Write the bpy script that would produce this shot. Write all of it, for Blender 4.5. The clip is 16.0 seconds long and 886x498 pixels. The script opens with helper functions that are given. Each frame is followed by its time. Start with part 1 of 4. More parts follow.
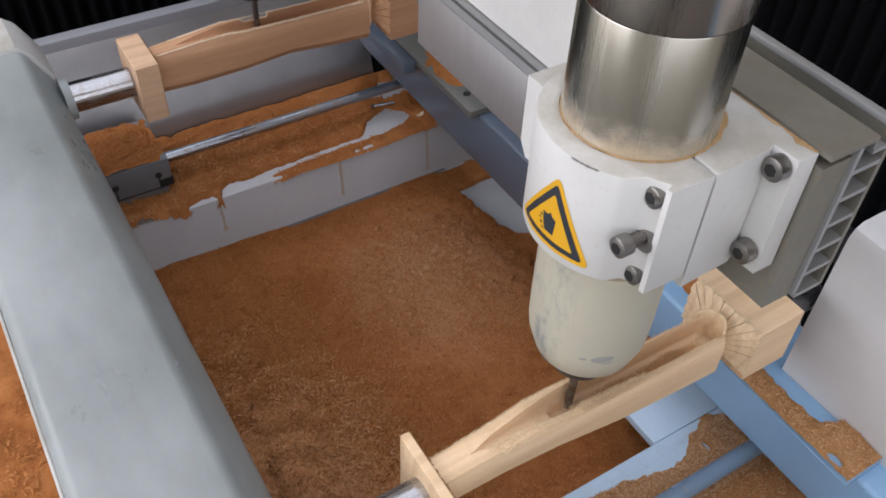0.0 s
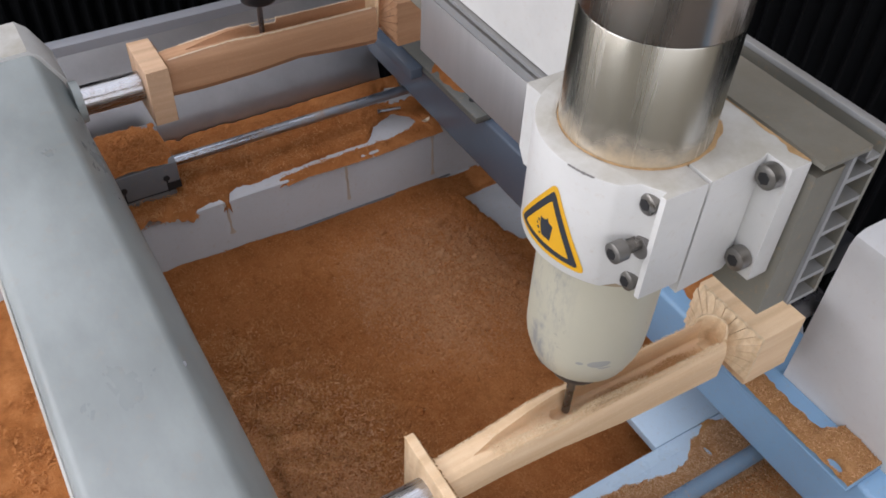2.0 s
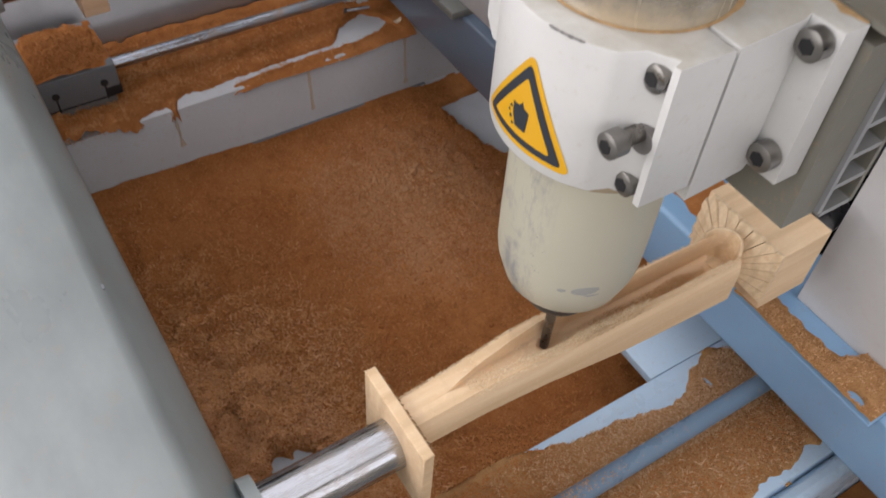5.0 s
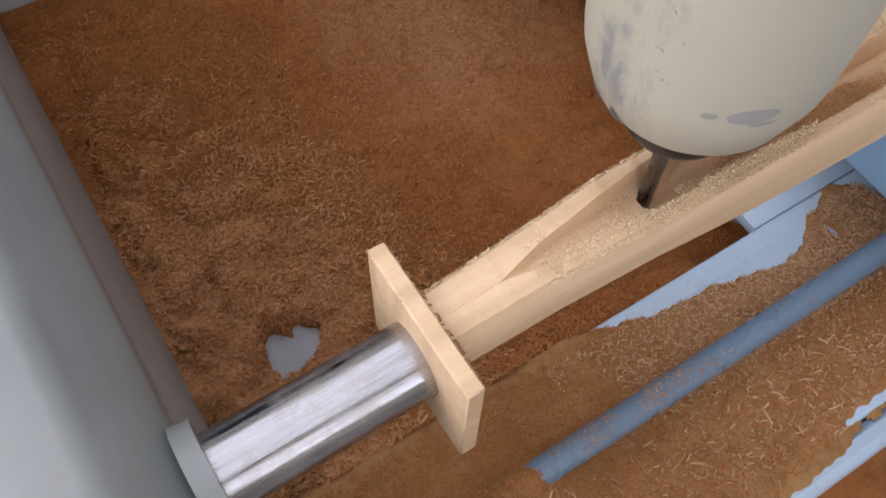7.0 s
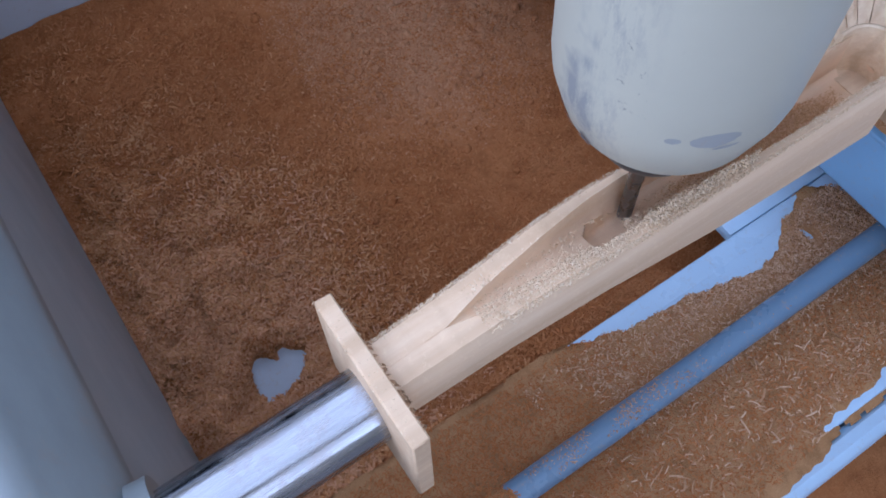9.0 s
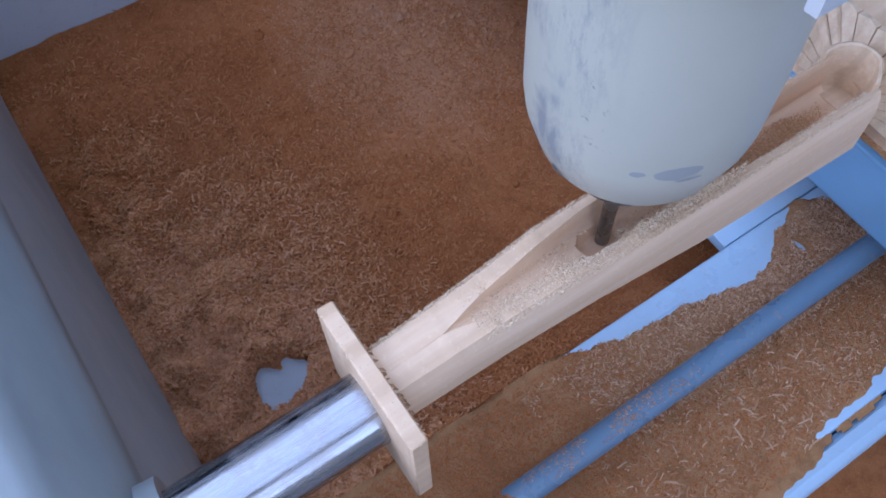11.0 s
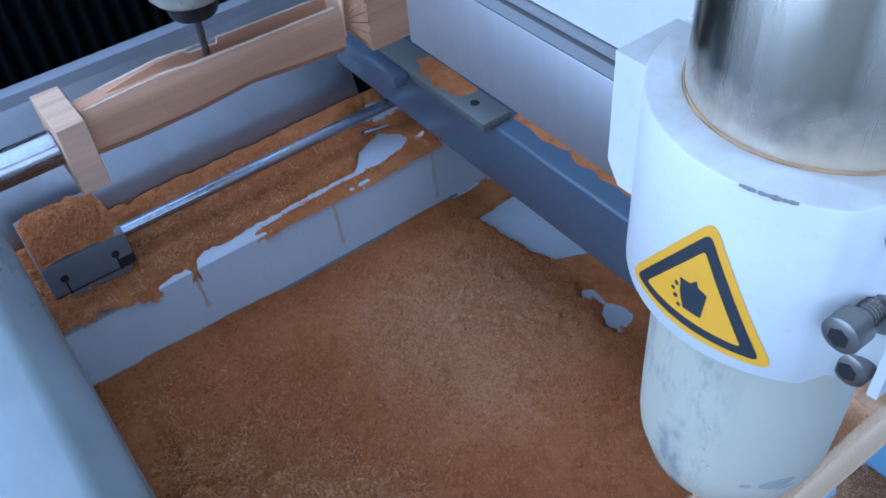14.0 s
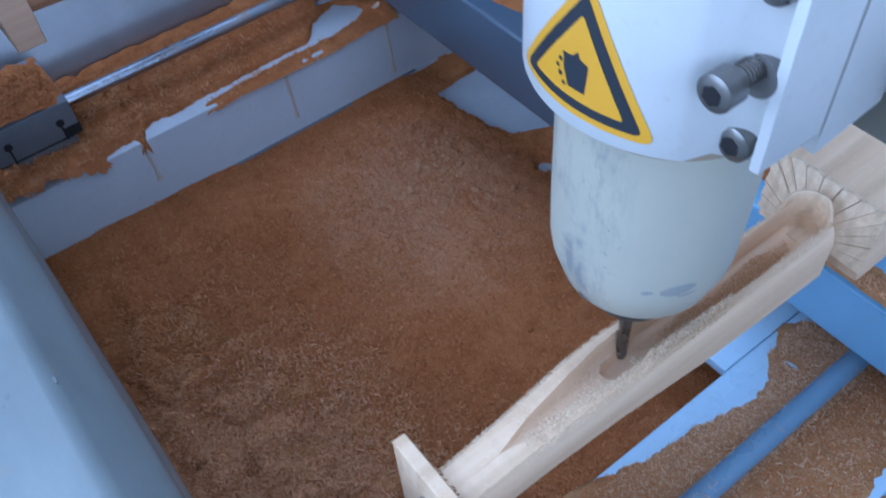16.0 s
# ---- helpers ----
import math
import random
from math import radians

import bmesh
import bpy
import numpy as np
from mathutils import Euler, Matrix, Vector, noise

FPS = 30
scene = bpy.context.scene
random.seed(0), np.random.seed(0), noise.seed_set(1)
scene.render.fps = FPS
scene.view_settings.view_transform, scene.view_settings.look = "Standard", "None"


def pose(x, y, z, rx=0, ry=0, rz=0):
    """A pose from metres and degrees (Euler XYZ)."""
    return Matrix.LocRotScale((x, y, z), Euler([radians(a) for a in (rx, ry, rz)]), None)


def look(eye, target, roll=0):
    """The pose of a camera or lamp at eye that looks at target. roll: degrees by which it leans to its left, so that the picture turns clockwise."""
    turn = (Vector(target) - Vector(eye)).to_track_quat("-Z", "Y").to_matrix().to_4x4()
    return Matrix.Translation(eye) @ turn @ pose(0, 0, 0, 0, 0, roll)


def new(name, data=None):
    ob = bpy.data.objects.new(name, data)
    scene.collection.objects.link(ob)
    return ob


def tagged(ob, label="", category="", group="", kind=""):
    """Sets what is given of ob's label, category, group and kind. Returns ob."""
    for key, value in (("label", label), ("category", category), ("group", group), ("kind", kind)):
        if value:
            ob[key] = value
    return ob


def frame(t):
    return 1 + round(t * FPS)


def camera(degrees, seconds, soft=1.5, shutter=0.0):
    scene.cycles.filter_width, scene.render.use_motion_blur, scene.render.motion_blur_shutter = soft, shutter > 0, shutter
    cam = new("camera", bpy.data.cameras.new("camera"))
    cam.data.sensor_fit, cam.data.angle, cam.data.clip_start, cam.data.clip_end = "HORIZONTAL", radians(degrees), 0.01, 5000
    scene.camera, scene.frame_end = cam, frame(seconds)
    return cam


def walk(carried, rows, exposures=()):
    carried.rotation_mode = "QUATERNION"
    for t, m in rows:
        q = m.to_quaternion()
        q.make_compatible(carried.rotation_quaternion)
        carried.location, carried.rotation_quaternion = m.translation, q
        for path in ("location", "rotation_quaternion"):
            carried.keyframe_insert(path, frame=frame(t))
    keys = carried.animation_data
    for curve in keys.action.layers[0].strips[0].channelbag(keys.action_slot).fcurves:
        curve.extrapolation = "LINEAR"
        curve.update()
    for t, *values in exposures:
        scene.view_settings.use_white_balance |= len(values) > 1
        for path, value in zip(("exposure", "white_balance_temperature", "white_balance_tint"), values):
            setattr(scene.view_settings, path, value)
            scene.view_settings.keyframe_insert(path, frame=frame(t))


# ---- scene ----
cam = camera(53.71, 16.0, soft=1.7, shutter=0.4)
PATH = [
    (0, (-0.2090, -0.3498, 1.0388), (0.1813, 0.2381, 0.3303), 2.85),
    (0.5, (-0.2093, -0.3531, 1.0394), (0.1801, 0.2363, 0.3315), 2.92),
    (1, (-0.2106, -0.3530, 1.0408), (0.1779, 0.2410, 0.3364), 2.87),
    (1.5, (-0.2137, -0.3541, 1.0423), (0.1754, 0.2400, 0.3382), 3.09),
    (2, (-0.2147, -0.3565, 1.0446), (0.1741, 0.2379, 0.3407), 3.03),
    (2.5, (-0.2122, -0.3595, 1.0462), (0.1751, 0.2360, 0.3423), 2.89),
    (3, (-0.2135, -0.3599, 1.0471), (0.1766, 0.2363, 0.3454), 2.96),
    (5.5, (-0.1355, -0.2501, 0.8620), (0.2311, 0.2384, 0.0702), 6.14),
    (6, (-0.1032, -0.1919, 0.7729), (0.2100, 0.2576, -0.0636), 4.35),
    (6.5, (-0.0889, -0.1737, 0.7456), (0.1999, 0.2407, -0.1175), 2.91),
    (7, (-0.0871, -0.1724, 0.7467), (0.1899, 0.2350, -0.1236), 2.05),
    (7.5, (-0.0807, -0.1731, 0.7529), (0.1936, 0.2427, -0.1142), 0.79),
    (8, (-0.0671, -0.1769, 0.7610), (0.2032, 0.2397, -0.1070), -0.71),
    (8.5, (-0.0551, -0.1739, 0.7625), (0.2065, 0.2338, -0.1123), -1.67),
    (9, (-0.0497, -0.1720, 0.7644), (0.2081, 0.2336, -0.1126), -1.96),
    (11.5, (-0.0534, -0.1827, 0.7792), (0.2110, 0.2401, -0.0876), -2.38),
    (12, (-0.0552, -0.1783, 0.7794), (0.2121, 0.2468, -0.0854), -2.05),
    (12.5, (-0.0852, -0.1709, 0.8185), (0.2056, 0.2731, -0.0290), 0.47),
    (13, (-0.1061, -0.1772, 0.8716), (0.2085, 0.3749, 0.0995), -6.83),
    (13.5, (-0.1157, -0.1776, 0.8992), (0.2685, 0.4296, 0.2037), -7.01),
    (14, (-0.1117, -0.1688, 0.8975), (0.2749, 0.4330, 0.1987), -5.74),
    (14.5, (-0.1105, -0.1708, 0.8944), (0.2661, 0.4211, 0.1817), -6.01),
    (15, (-0.1192, -0.1942, 0.8917), (0.2597, 0.3901, 0.1742), -6.03),
    (15.5, (-0.1212, -0.2099, 0.8835), (0.2459, 0.3553, 0.1448), -5.73),
    (16, (-0.1067, -0.2130, 0.8548), (0.2488, 0.3187, 0.0860), -5.18),
]
walk(cam, [(t, look(eye, target, roll)) for t, eye, target, roll in PATH],
     exposures=[(0.0, -0.25, 6600, 19), (3.2, -0.25, 6600, 19), (5.5, -0.25, 7150, 20), (6.5, -0.21, 7550, 24), (7.0, -0.22, 6700, 23), (7.8, -0.23, 5600, 21), (9.2, -0.27, 4950, 22),
                (11.5, -0.27, 4760, 24), (12.5, -0.21, 4760, 23), (13.0, -0.05, 4780, 19), (14.0, -0.11, 4340, 12), (16.0, -0.23, 4420, 13)])

# travel of the milling head in metres: along the leg, across it, upwards
TRAVEL = [
    (0.0, 0.0219, 0.0084, 0.0022), (0.5, 0.0204, 0.0131, 0.0022), (1.0, 0.0191, 0.0073, 0.0022), (1.5, 0.0182, 0.0117, 0.0022),
    (2.0, 0.0169, 0.0095, 0.0022), (2.5, 0.0162, 0.0082, 0.0023), (3.0, 0.0152, 0.0129, 0.0022), (5.5, 0.0045, 0.0083, 0.0020),
    (6.0, 0.0034, 0.0092, 0.0023), (6.5, 0.0025, 0.0087, 0.0023), (7.0, 0.0025, 0.0076, 0.0020), (7.5, 0.0089, 0.0099, 0.0022),
    (8.0, 0.0195, 0.0115, 0.0022), (8.5, 0.0290, 0.0110, 0.0022), (9.0, 0.0251, 0.0086, 0.0020), (11.5, 0.0132, 0.0060, 0.0018),
    (12.0, 0.0237, 0.0081, 0.0020), (12.5, 0.0246, 0.0084, 0.0020), (13.0, 0.0225, 0.0060, 0.0020), (13.5, 0.0215, 0.0055, 0.0020),
    (14.0, 0.0246, 0.0110, 0.0020), (14.5, 0.0238, 0.0104, 0.0020), (15.0, 0.0175, 0.0096, 0.0018), (15.5, 0.0219, 0.0069, 0.0018),
    (16.0, 0.0199, 0.0125, 0.0018),
]

# ---- light: an overcast day that comes in through the workshop's windows ----
world = bpy.data.worlds.new("world")
scene.world = world
world.use_nodes = True
wn = world.node_tree.nodes
sky = wn.new("ShaderNodeTexSky")
sky.sky_type, sky.sun_disc = "NISHITA", False
sky.sun_elevation, sky.sun_rotation = radians(40), radians(-60)
wn["Background"].inputs["Strength"].default_value = 0.10
world.node_tree.links.new(sky.outputs[0], wn["Background"].inputs["Color"])


def window_light(name, x, y, z, target, w, h, watts, colour):
    lamp = bpy.data.lights.new(name, "AREA")
    lamp.shape, lamp.size, lamp.size_y, lamp.energy, lamp.color = "RECTANGLE", w, h, watts, colour
    ob = new(name, lamp)
    ob.matrix_world = look((x, y, z), target)
    return ob


window_light("window_light", -3.42, 1.3, 1.75, (0, 0.9, 0.6), 4.2, 2.0, 112, (0.93, 0.97, 1.0))
window_light("window_light", -0.3, 4.42, 1.7, (-0.3, 0, 1.1), 4.0, 1.9, 13, (0.93, 0.97, 1.0))
window_light("window_light", -0.8, -3.40, 1.7, (-0.8, 0, 0.9), 4.0, 2.0, 48, (0.95, 0.98, 1.0))
window_light("skylight_light", -1.0, 0.3, 3.32, (-1.0, 0.3, 0), 4.6, 5.8, 142, (0.92, 0.97, 1.0))


# ---- materials ----
def mat(name, base=(0.5, 0.5, 0.5), rough=0.5, metal=0.0, spec=0.5):
    m = bpy.data.materials.new(name)
    m.use_nodes = True
    b = m.node_tree.nodes["Principled BSDF"]
    b.inputs["Base Color"].default_value = (*base, 1)
    b.inputs["Roughness"].default_value = rough
    b.inputs["Metallic"].default_value = metal
    b.inputs["Specular IOR Level"].default_value = spec
    return m, m.node_tree.nodes, m.node_tree.links, b


def coords(n, l, scale=(1, 1, 1)):
    tc, mp = n.new("ShaderNodeTexCoord"), n.new("ShaderNodeMapping")
    mp.inputs["Scale"].default_value = scale
    l.new(tc.outputs["Object"], mp.inputs["Vector"])
    return mp.outputs["Vector"]


def noise_tex(n, l, vec, scale, detail=4.0, rough=0.6):
    t = n.new("ShaderNodeTexNoise")
    t.inputs["Scale"].default_value, t.inputs["Detail"].default_value, t.inputs["Roughness"].default_value = scale, detail, rough
    l.new(vec, t.inputs["Vector"])
    return t.outputs["Fac"]


def ramp(n, l, fac, stops):
    r = n.new("ShaderNodeValToRGB")
    while len(r.color_ramp.elements) < len(stops):
        r.color_ramp.elements.new(0.5)
    for e, (p, c) in zip(r.color_ramp.elements, stops):
        e.position, e.color = p, (*c, 1) if len(c) == 3 else c
    l.new(fac, r.inputs["Fac"])
    return r.outputs["Color"]


def grey(v):
    return (v, v, v)


def mix(n, l, fac, a, b, blend="MIX"):
    m = n.new("ShaderNodeMix")
    m.data_type, m.blend_type = "RGBA", blend
    for socket, v in ((m.inputs[0], fac), (m.inputs[6], a), (m.inputs[7], b)):
        if hasattr(v, "links"):
            l.new(v, socket)
        else:
            socket.default_value = v if isinstance(v, float) else (*v, 1)
    return m.outputs[2]


def bump(n, l, height, b, strength=0.3, dist=0.001):
    bp = n.new("ShaderNodeBump")
    bp.inputs["Strength"].default_value, bp.inputs["Distance"].default_value = strength, dist
    l.new(height, bp.inputs["Height"])
    l.new(bp.outputs["Normal"], b.inputs["Normal"])


def painted(name, base, rough=0.38, dirt=0.55, dust=0.25, chips=0.0):
    """Painted sheet or cast metal: soft blotches, fine dust, scuffs, orange peel."""
    m, n, l, b = mat(name, base, rough)
    v = coords(n, l)
    blotch = noise_tex(n, l, v, 9, 5)
    c = mix(n, l, ramp(n, l, blotch, [(0.38, grey(0)), (0.72, grey(0.55))]), base, tuple(x * dirt + 0.02 for x in base))
    fine = noise_tex(n, l, v, 160, 6, 0.75)
    c = mix(n, l, ramp(n, l, fine, [(0.56, grey(0)), (0.74, grey(dust))]), c, (0.42, 0.27, 0.13))
    if chips:
        scuff = noise_tex(n, l, coords(n, l, (1.0, 1.0, 0.45)), 95, 9, 0.8)
        where = noise_tex(n, l, v, 16, 2)
        s = mix(n, l, 1.0, ramp(n, l, scuff, [(0.56, grey(0)), (0.62, grey(chips))]), ramp(n, l, where, [(0.5, grey(0)), (0.6, grey(1))]), "MULTIPLY")
        c = mix(n, l, s, c, (0.07, 0.075, 0.085))
    l.new(c, b.inputs["Base Color"])
    l.new(ramp(n, l, blotch, [(0.3, grey(rough * 0.85)), (0.75, grey(min(1.0, rough * 1.5)))]), b.inputs["Roughness"])
    bump(n, l, noise_tex(n, l, v, 380, 3), b, 0.12, 0.0006)
    return m


def metallic(name, base, rough=0.2, streak=(1, 1, 1), dusty=0.0, scratch=0.5):
    m, n, l, b = mat(name, base, rough, 1.0)
    f = noise_tex(n, l, coords(n, l, streak), 60, 6, 0.7)
    l.new(ramp(n, l, f, [(0.3, grey(rough * (1 - scratch))), (0.7, grey(rough * (1 + scratch)))]), b.inputs["Roughness"])
    c = mix(n, l, ramp(n, l, f, [(0.35, grey(0)), (0.75, grey(0.5))]), base, tuple(x * 0.75 for x in base))
    if dusty:
        d = noise_tex(n, l, coords(n, l), 40, 8, 0.7)
        fac = ramp(n, l, d, [(0.5, grey(0)), (0.7, grey(dusty))])
        c = mix(n, l, fac, c, (0.4, 0.25, 0.12))
        l.new(ramp(n, l, fac, [(0.0, grey(1)), (0.8, grey(0.1))]), b.inputs["Metallic"])
    l.new(c, b.inputs["Base Color"])
    bump(n, l, f, b, 0.05, 0.0005)
    return m


def wooden(name, light, dark, scale=1.0):
    """Freshly milled pine with its grain along x."""
    m, n, l, b = mat(name, light, 0.62)
    v = coords(n, l, (1.6 * scale, 22 * scale, 22 * scale))
    g = noise_tex(n, l, v, 5.5, 7, 0.62)
    band = n.new("ShaderNodeTexWave")
    band.wave_type, band.bands_direction = "BANDS", "Y"
    band.inputs["Scale"].default_value, band.inputs["Distortion"].default_value, band.inputs["Detail"].default_value = 0.55, 7.0, 3.0
    l.new(v, band.inputs["Vector"])
    c = mix(n, l, ramp(n, l, g, [(0.36, grey(0)), (0.7, grey(0.75))]), light, dark)
    c = mix(n, l, ramp(n, l, band.outputs["Fac"], [(0.55, grey(0)), (0.95, grey(0.32))]), c, tuple(x * 0.72 for x in dark))
    fuzz = noise_tex(n, l, coords(n, l), 300, 4, 0.7)
    c = mix(n, l, ramp(n, l, fuzz, [(0.55, grey(0)), (0.75, grey(0.35))]), c, tuple(min(1, x * 1.25) for x in light))
    l.new(c, b.inputs["Base Color"])
    bump(n, l, g, b, 0.25, 0.0012)
    return m


def dusty(name, dark, light, fine=420):
    """Sawdust: broad drifts, hand-sized damp patches, crumbs and single grains."""
    m, n, l, b = mat(name, dark, 1.0, 0.0, 0.0)
    v = coords(n, l)
    big = noise_tex(n, l, v, 7, 4)
    mid = noise_tex(n, l, v, 38, 6, 0.7)
    small = noise_tex(n, l, v, fine, 6, 0.75)
    half = tuple((x + y) / 2 for x, y in zip(dark, light))
    c = mix(n, l, ramp(n, l, big, [(0.35, grey(0)), (0.68, grey(0.8))]), dark, half)
    c = mix(n, l, ramp(n, l, mid, [(0.34, grey(0.6)), (0.5, grey(0))]), c, tuple(x * 0.6 for x in dark))
    c = mix(n, l, ramp(n, l, mid, [(0.54, grey(0)), (0.72, grey(0.55))]), c, light)
    c = mix(n, l, ramp(n, l, small, [(0.5, grey(0)), (0.70, grey(0.42))]), c, light)
    c = mix(n, l, ramp(n, l, noise_tex(n, l, v, fine * 0.6, 5, 0.8), [(0.6, grey(0)), (0.72, grey(0.4))]), c, tuple(x * 0.5 for x in dark))
    l.new(c, b.inputs["Base Color"])
    rough = n.new("ShaderNodeMath")
    rough.operation = "MULTIPLY_ADD"
    l.new(mid, rough.inputs[0]); rough.inputs[1].default_value = 2.0; l.new(small, rough.inputs[2])
    bump(n, l, rough.outputs[0], b, 0.7, 0.003)
    return m


def pale_patched(m, spots):
    """Mixes a paler colour into soft-edged patches: centre, radii, share and colour of each."""
    n, l = m.node_tree.nodes, m.node_tree.links
    b = n["Principled BSDF"]
    c = b.inputs["Base Color"].links[0].from_socket
    for cx, cy, rx, ry, share, colour in spots:
        tc, mp, ln = n.new("ShaderNodeTexCoord"), n.new("ShaderNodeMapping"), n.new("ShaderNodeVectorMath")
        mp.inputs["Location"].default_value = (-cx / rx, -cy / ry, 0)
        mp.inputs["Scale"].default_value = (1 / rx, 1 / ry, 0)
        l.new(tc.outputs["Object"], mp.inputs["Vector"])
        ln.operation = "LENGTH"
        l.new(mp.outputs["Vector"], ln.inputs[0])
        soft = ramp(n, l, ln.outputs["Value"], [(0.0, grey(1)), (0.45, grey(0.75)), (1.0, grey(0))])
        patchy = ramp(n, l, noise_tex(n, l, coords(n, l), 26, 6, 0.7), [(0.36, grey(0.35 * share)), (0.62, grey(share))])
        c = mix(n, l, mix(n, l, 1.0, soft, patchy, "MULTIPLY"), c, colour)
    l.new(c, b.inputs["Base Color"])
    return m


def chipped(name, a, b_, c_):
    m, n, l, b = mat(name, a, 0.95, 0.0, 0.03)
    g = n.new("ShaderNodeNewGeometry")
    l.new(ramp(n, l, g.outputs["Random Per Island"], [(0.0, a), (0.55, b_), (1.0, c_)]), b.inputs["Base Color"])
    return m


def dust_shade_topped(m, amount=0.6, colour=(0.42, 0.31, 0.19)):
    """Tints what faces up in patches: settled dust, with shade put into its colour."""
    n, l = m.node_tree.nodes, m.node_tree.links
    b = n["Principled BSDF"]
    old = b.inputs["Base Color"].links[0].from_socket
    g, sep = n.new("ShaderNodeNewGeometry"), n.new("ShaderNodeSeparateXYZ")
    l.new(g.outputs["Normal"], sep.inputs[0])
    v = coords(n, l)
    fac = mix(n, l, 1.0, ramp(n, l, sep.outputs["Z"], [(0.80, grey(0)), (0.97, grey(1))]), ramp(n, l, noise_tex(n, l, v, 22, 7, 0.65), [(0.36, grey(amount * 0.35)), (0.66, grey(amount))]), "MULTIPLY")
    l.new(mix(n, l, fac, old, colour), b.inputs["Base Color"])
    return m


# upper faces: dust film and their duller light in one grey tint
WHITE = dust_shade_topped(painted("white_paint", (0.70, 0.70, 0.675), 0.36, 0.7, 0.22), 0.85, (0.38, 0.355, 0.285))


def scuffed(name, base):
    """Cream paint, rubbed grey on the side that brushes against the work."""
    m, n, l, b = mat(name, base, 0.4)
    v = coords(n, l)
    c = mix(n, l, ramp(n, l, noise_tex(n, l, v, 14, 4), [(0.4, grey(0)), (0.7, grey(0.35))]), base, tuple(x * 0.86 for x in base))
    side = n.new("ShaderNodeVectorMath")
    side.operation = "DOT_PRODUCT"
    l.new(v, side.inputs[0])
    side.inputs[1].default_value = (-15.6, 14.4, 0.0)
    rub = noise_tex(n, l, coords(n, l, (1.0, 1.0, 0.28)), 75, 9, 0.78)
    patch = noise_tex(n, l, v, 34, 3)
    where = mix(n, l, 1.0, ramp(n, l, side.outputs["Value"], [(0.25, grey(0.0)), (0.62, grey(1.0))]), ramp(n, l, patch, [(0.40, grey(0)), (0.56, grey(1))]), "MULTIPLY")
    where = mix(n, l, 1.0, where, ramp(n, l, rub, [(0.45, grey(0)), (0.60, grey(0.8))]), "MULTIPLY")
    c = mix(n, l, where, c, (0.25, 0.255, 0.26))
    few = mix(n, l, 1.0, ramp(n, l, noise_tex(n, l, v, 210, 6, 0.8), [(0.60, grey(0)), (0.66, grey(0.6))]), ramp(n, l, noise_tex(n, l, v, 21, 2), [(0.58, grey(0)), (0.66, grey(1))]), "MULTIPLY")
    c = mix(n, l, few, c, (0.10, 0.105, 0.11))
    l.new(c, b.inputs["Base Color"])
    bump(n, l, noise_tex(n, l, v, 300, 3), b, 0.1, 0.0005)
    return m


NOSE = scuffed("scuffed_cream_paint", (0.545, 0.522, 0.41))


def sheen_clouded_sheet(name, base):
    """Light grey sheet-metal paint, reflections put in as clouds; dust film, a few scratches."""
    m, n, l, b = mat(name, base, 0.33)
    v = coords(n, l)
    cloud = noise_tex(n, l, coords(n, l, (1.0, 0.45, 1.0)), 9, 6, 0.62)
    c = mix(n, l, ramp(n, l, cloud, [(0.36, grey(0.0)), (0.66, grey(0.9))]), tuple(x * 0.80 for x in base), tuple(min(1, x * 1.16) for x in base))
    spot = noise_tex(n, l, v, 55, 8, 0.72)
    c = mix(n, l, ramp(n, l, spot, [(0.56, grey(0)), (0.72, grey(0.4))]), c, (0.36, 0.30, 0.23))
    fine = noise_tex(n, l, v, 240, 6, 0.8)
    c = mix(n, l, ramp(n, l, fine, [(0.60, grey(0)), (0.72, grey(0.4))]), c, (0.44, 0.31, 0.18))
    scratch = noise_tex(n, l, coords(n, l, (6.0, 0.5, 1.0)), 60, 8, 0.8)
    s = mix(n, l, 1.0, ramp(n, l, scratch, [(0.68, grey(0)), (0.73, grey(0.35))]), ramp(n, l, noise_tex(n, l, v, 7, 2), [(0.5, grey(0)), (0.75, grey(1))]), "MULTIPLY")
    c = mix(n, l, s, c, (0.12, 0.12, 0.115))
    l.new(c, b.inputs["Base Color"])
    l.new(ramp(n, l, cloud, [(0.3, grey(0.24)), (0.7, grey(0.5))]), b.inputs["Roughness"])
    bump(n, l, noise_tex(n, l, v, 320, 3), b, 0.1, 0.0006)
    return m


COVER = sheen_clouded_sheet("grey_cover_paint", (0.305, 0.338, 0.332))
# cover's grey made paler: the sky reflected on its inner flank put in
SIDESHEET = painted("sky_paled_sheet_paint", (0.455, 0.50, 0.50), 0.4, 0.85, 0.15)
BED = painted("pale_grey_bed_paint", (0.56, 0.57, 0.58), 0.33, 0.8, 0.35)
# near bed parts: the bed's grey with reflected blue sky put in
NEARBED = painted("sky_tinted_bed_paint", (0.53, 0.69, 0.83), 0.26, 0.85, 0.3)
# near guide rod: dusty steel, the blue of the reflected sky in its colour
NEARROD = painted("sky_tinted_steel", (0.17, 0.255, 0.345), 0.26, 0.7, 0.6)
TUBE2 = metallic("dark_stainless", (0.38, 0.33, 0.285), 0.24, (0.8, 0.8, 0.03), 0.0, 0.35)
GUARD = metallic("satin_sheet_steel", (0.44, 0.445, 0.455), 0.42, (0.3, 0.3, 0.3), 0.0, 0.12)
RAILM = painted("grey_rail_paint", (0.30, 0.31, 0.33), 0.4, 0.8, 0.25)
OLIVE = painted("oily_olive_steel", (0.15, 0.155, 0.14), 0.3, 0.7, 0.5)
TAILW = painted("tail_guard_paint", (0.64, 0.64, 0.63), 0.4, 0.8, 0.15)
# tailstock beam's near end: lighter copy that carries the sky's reflection
TAILBLUE = painted("sky_lit_beam_paint", (0.25, 0.445, 0.66), 0.2, 0.8, 0.3)
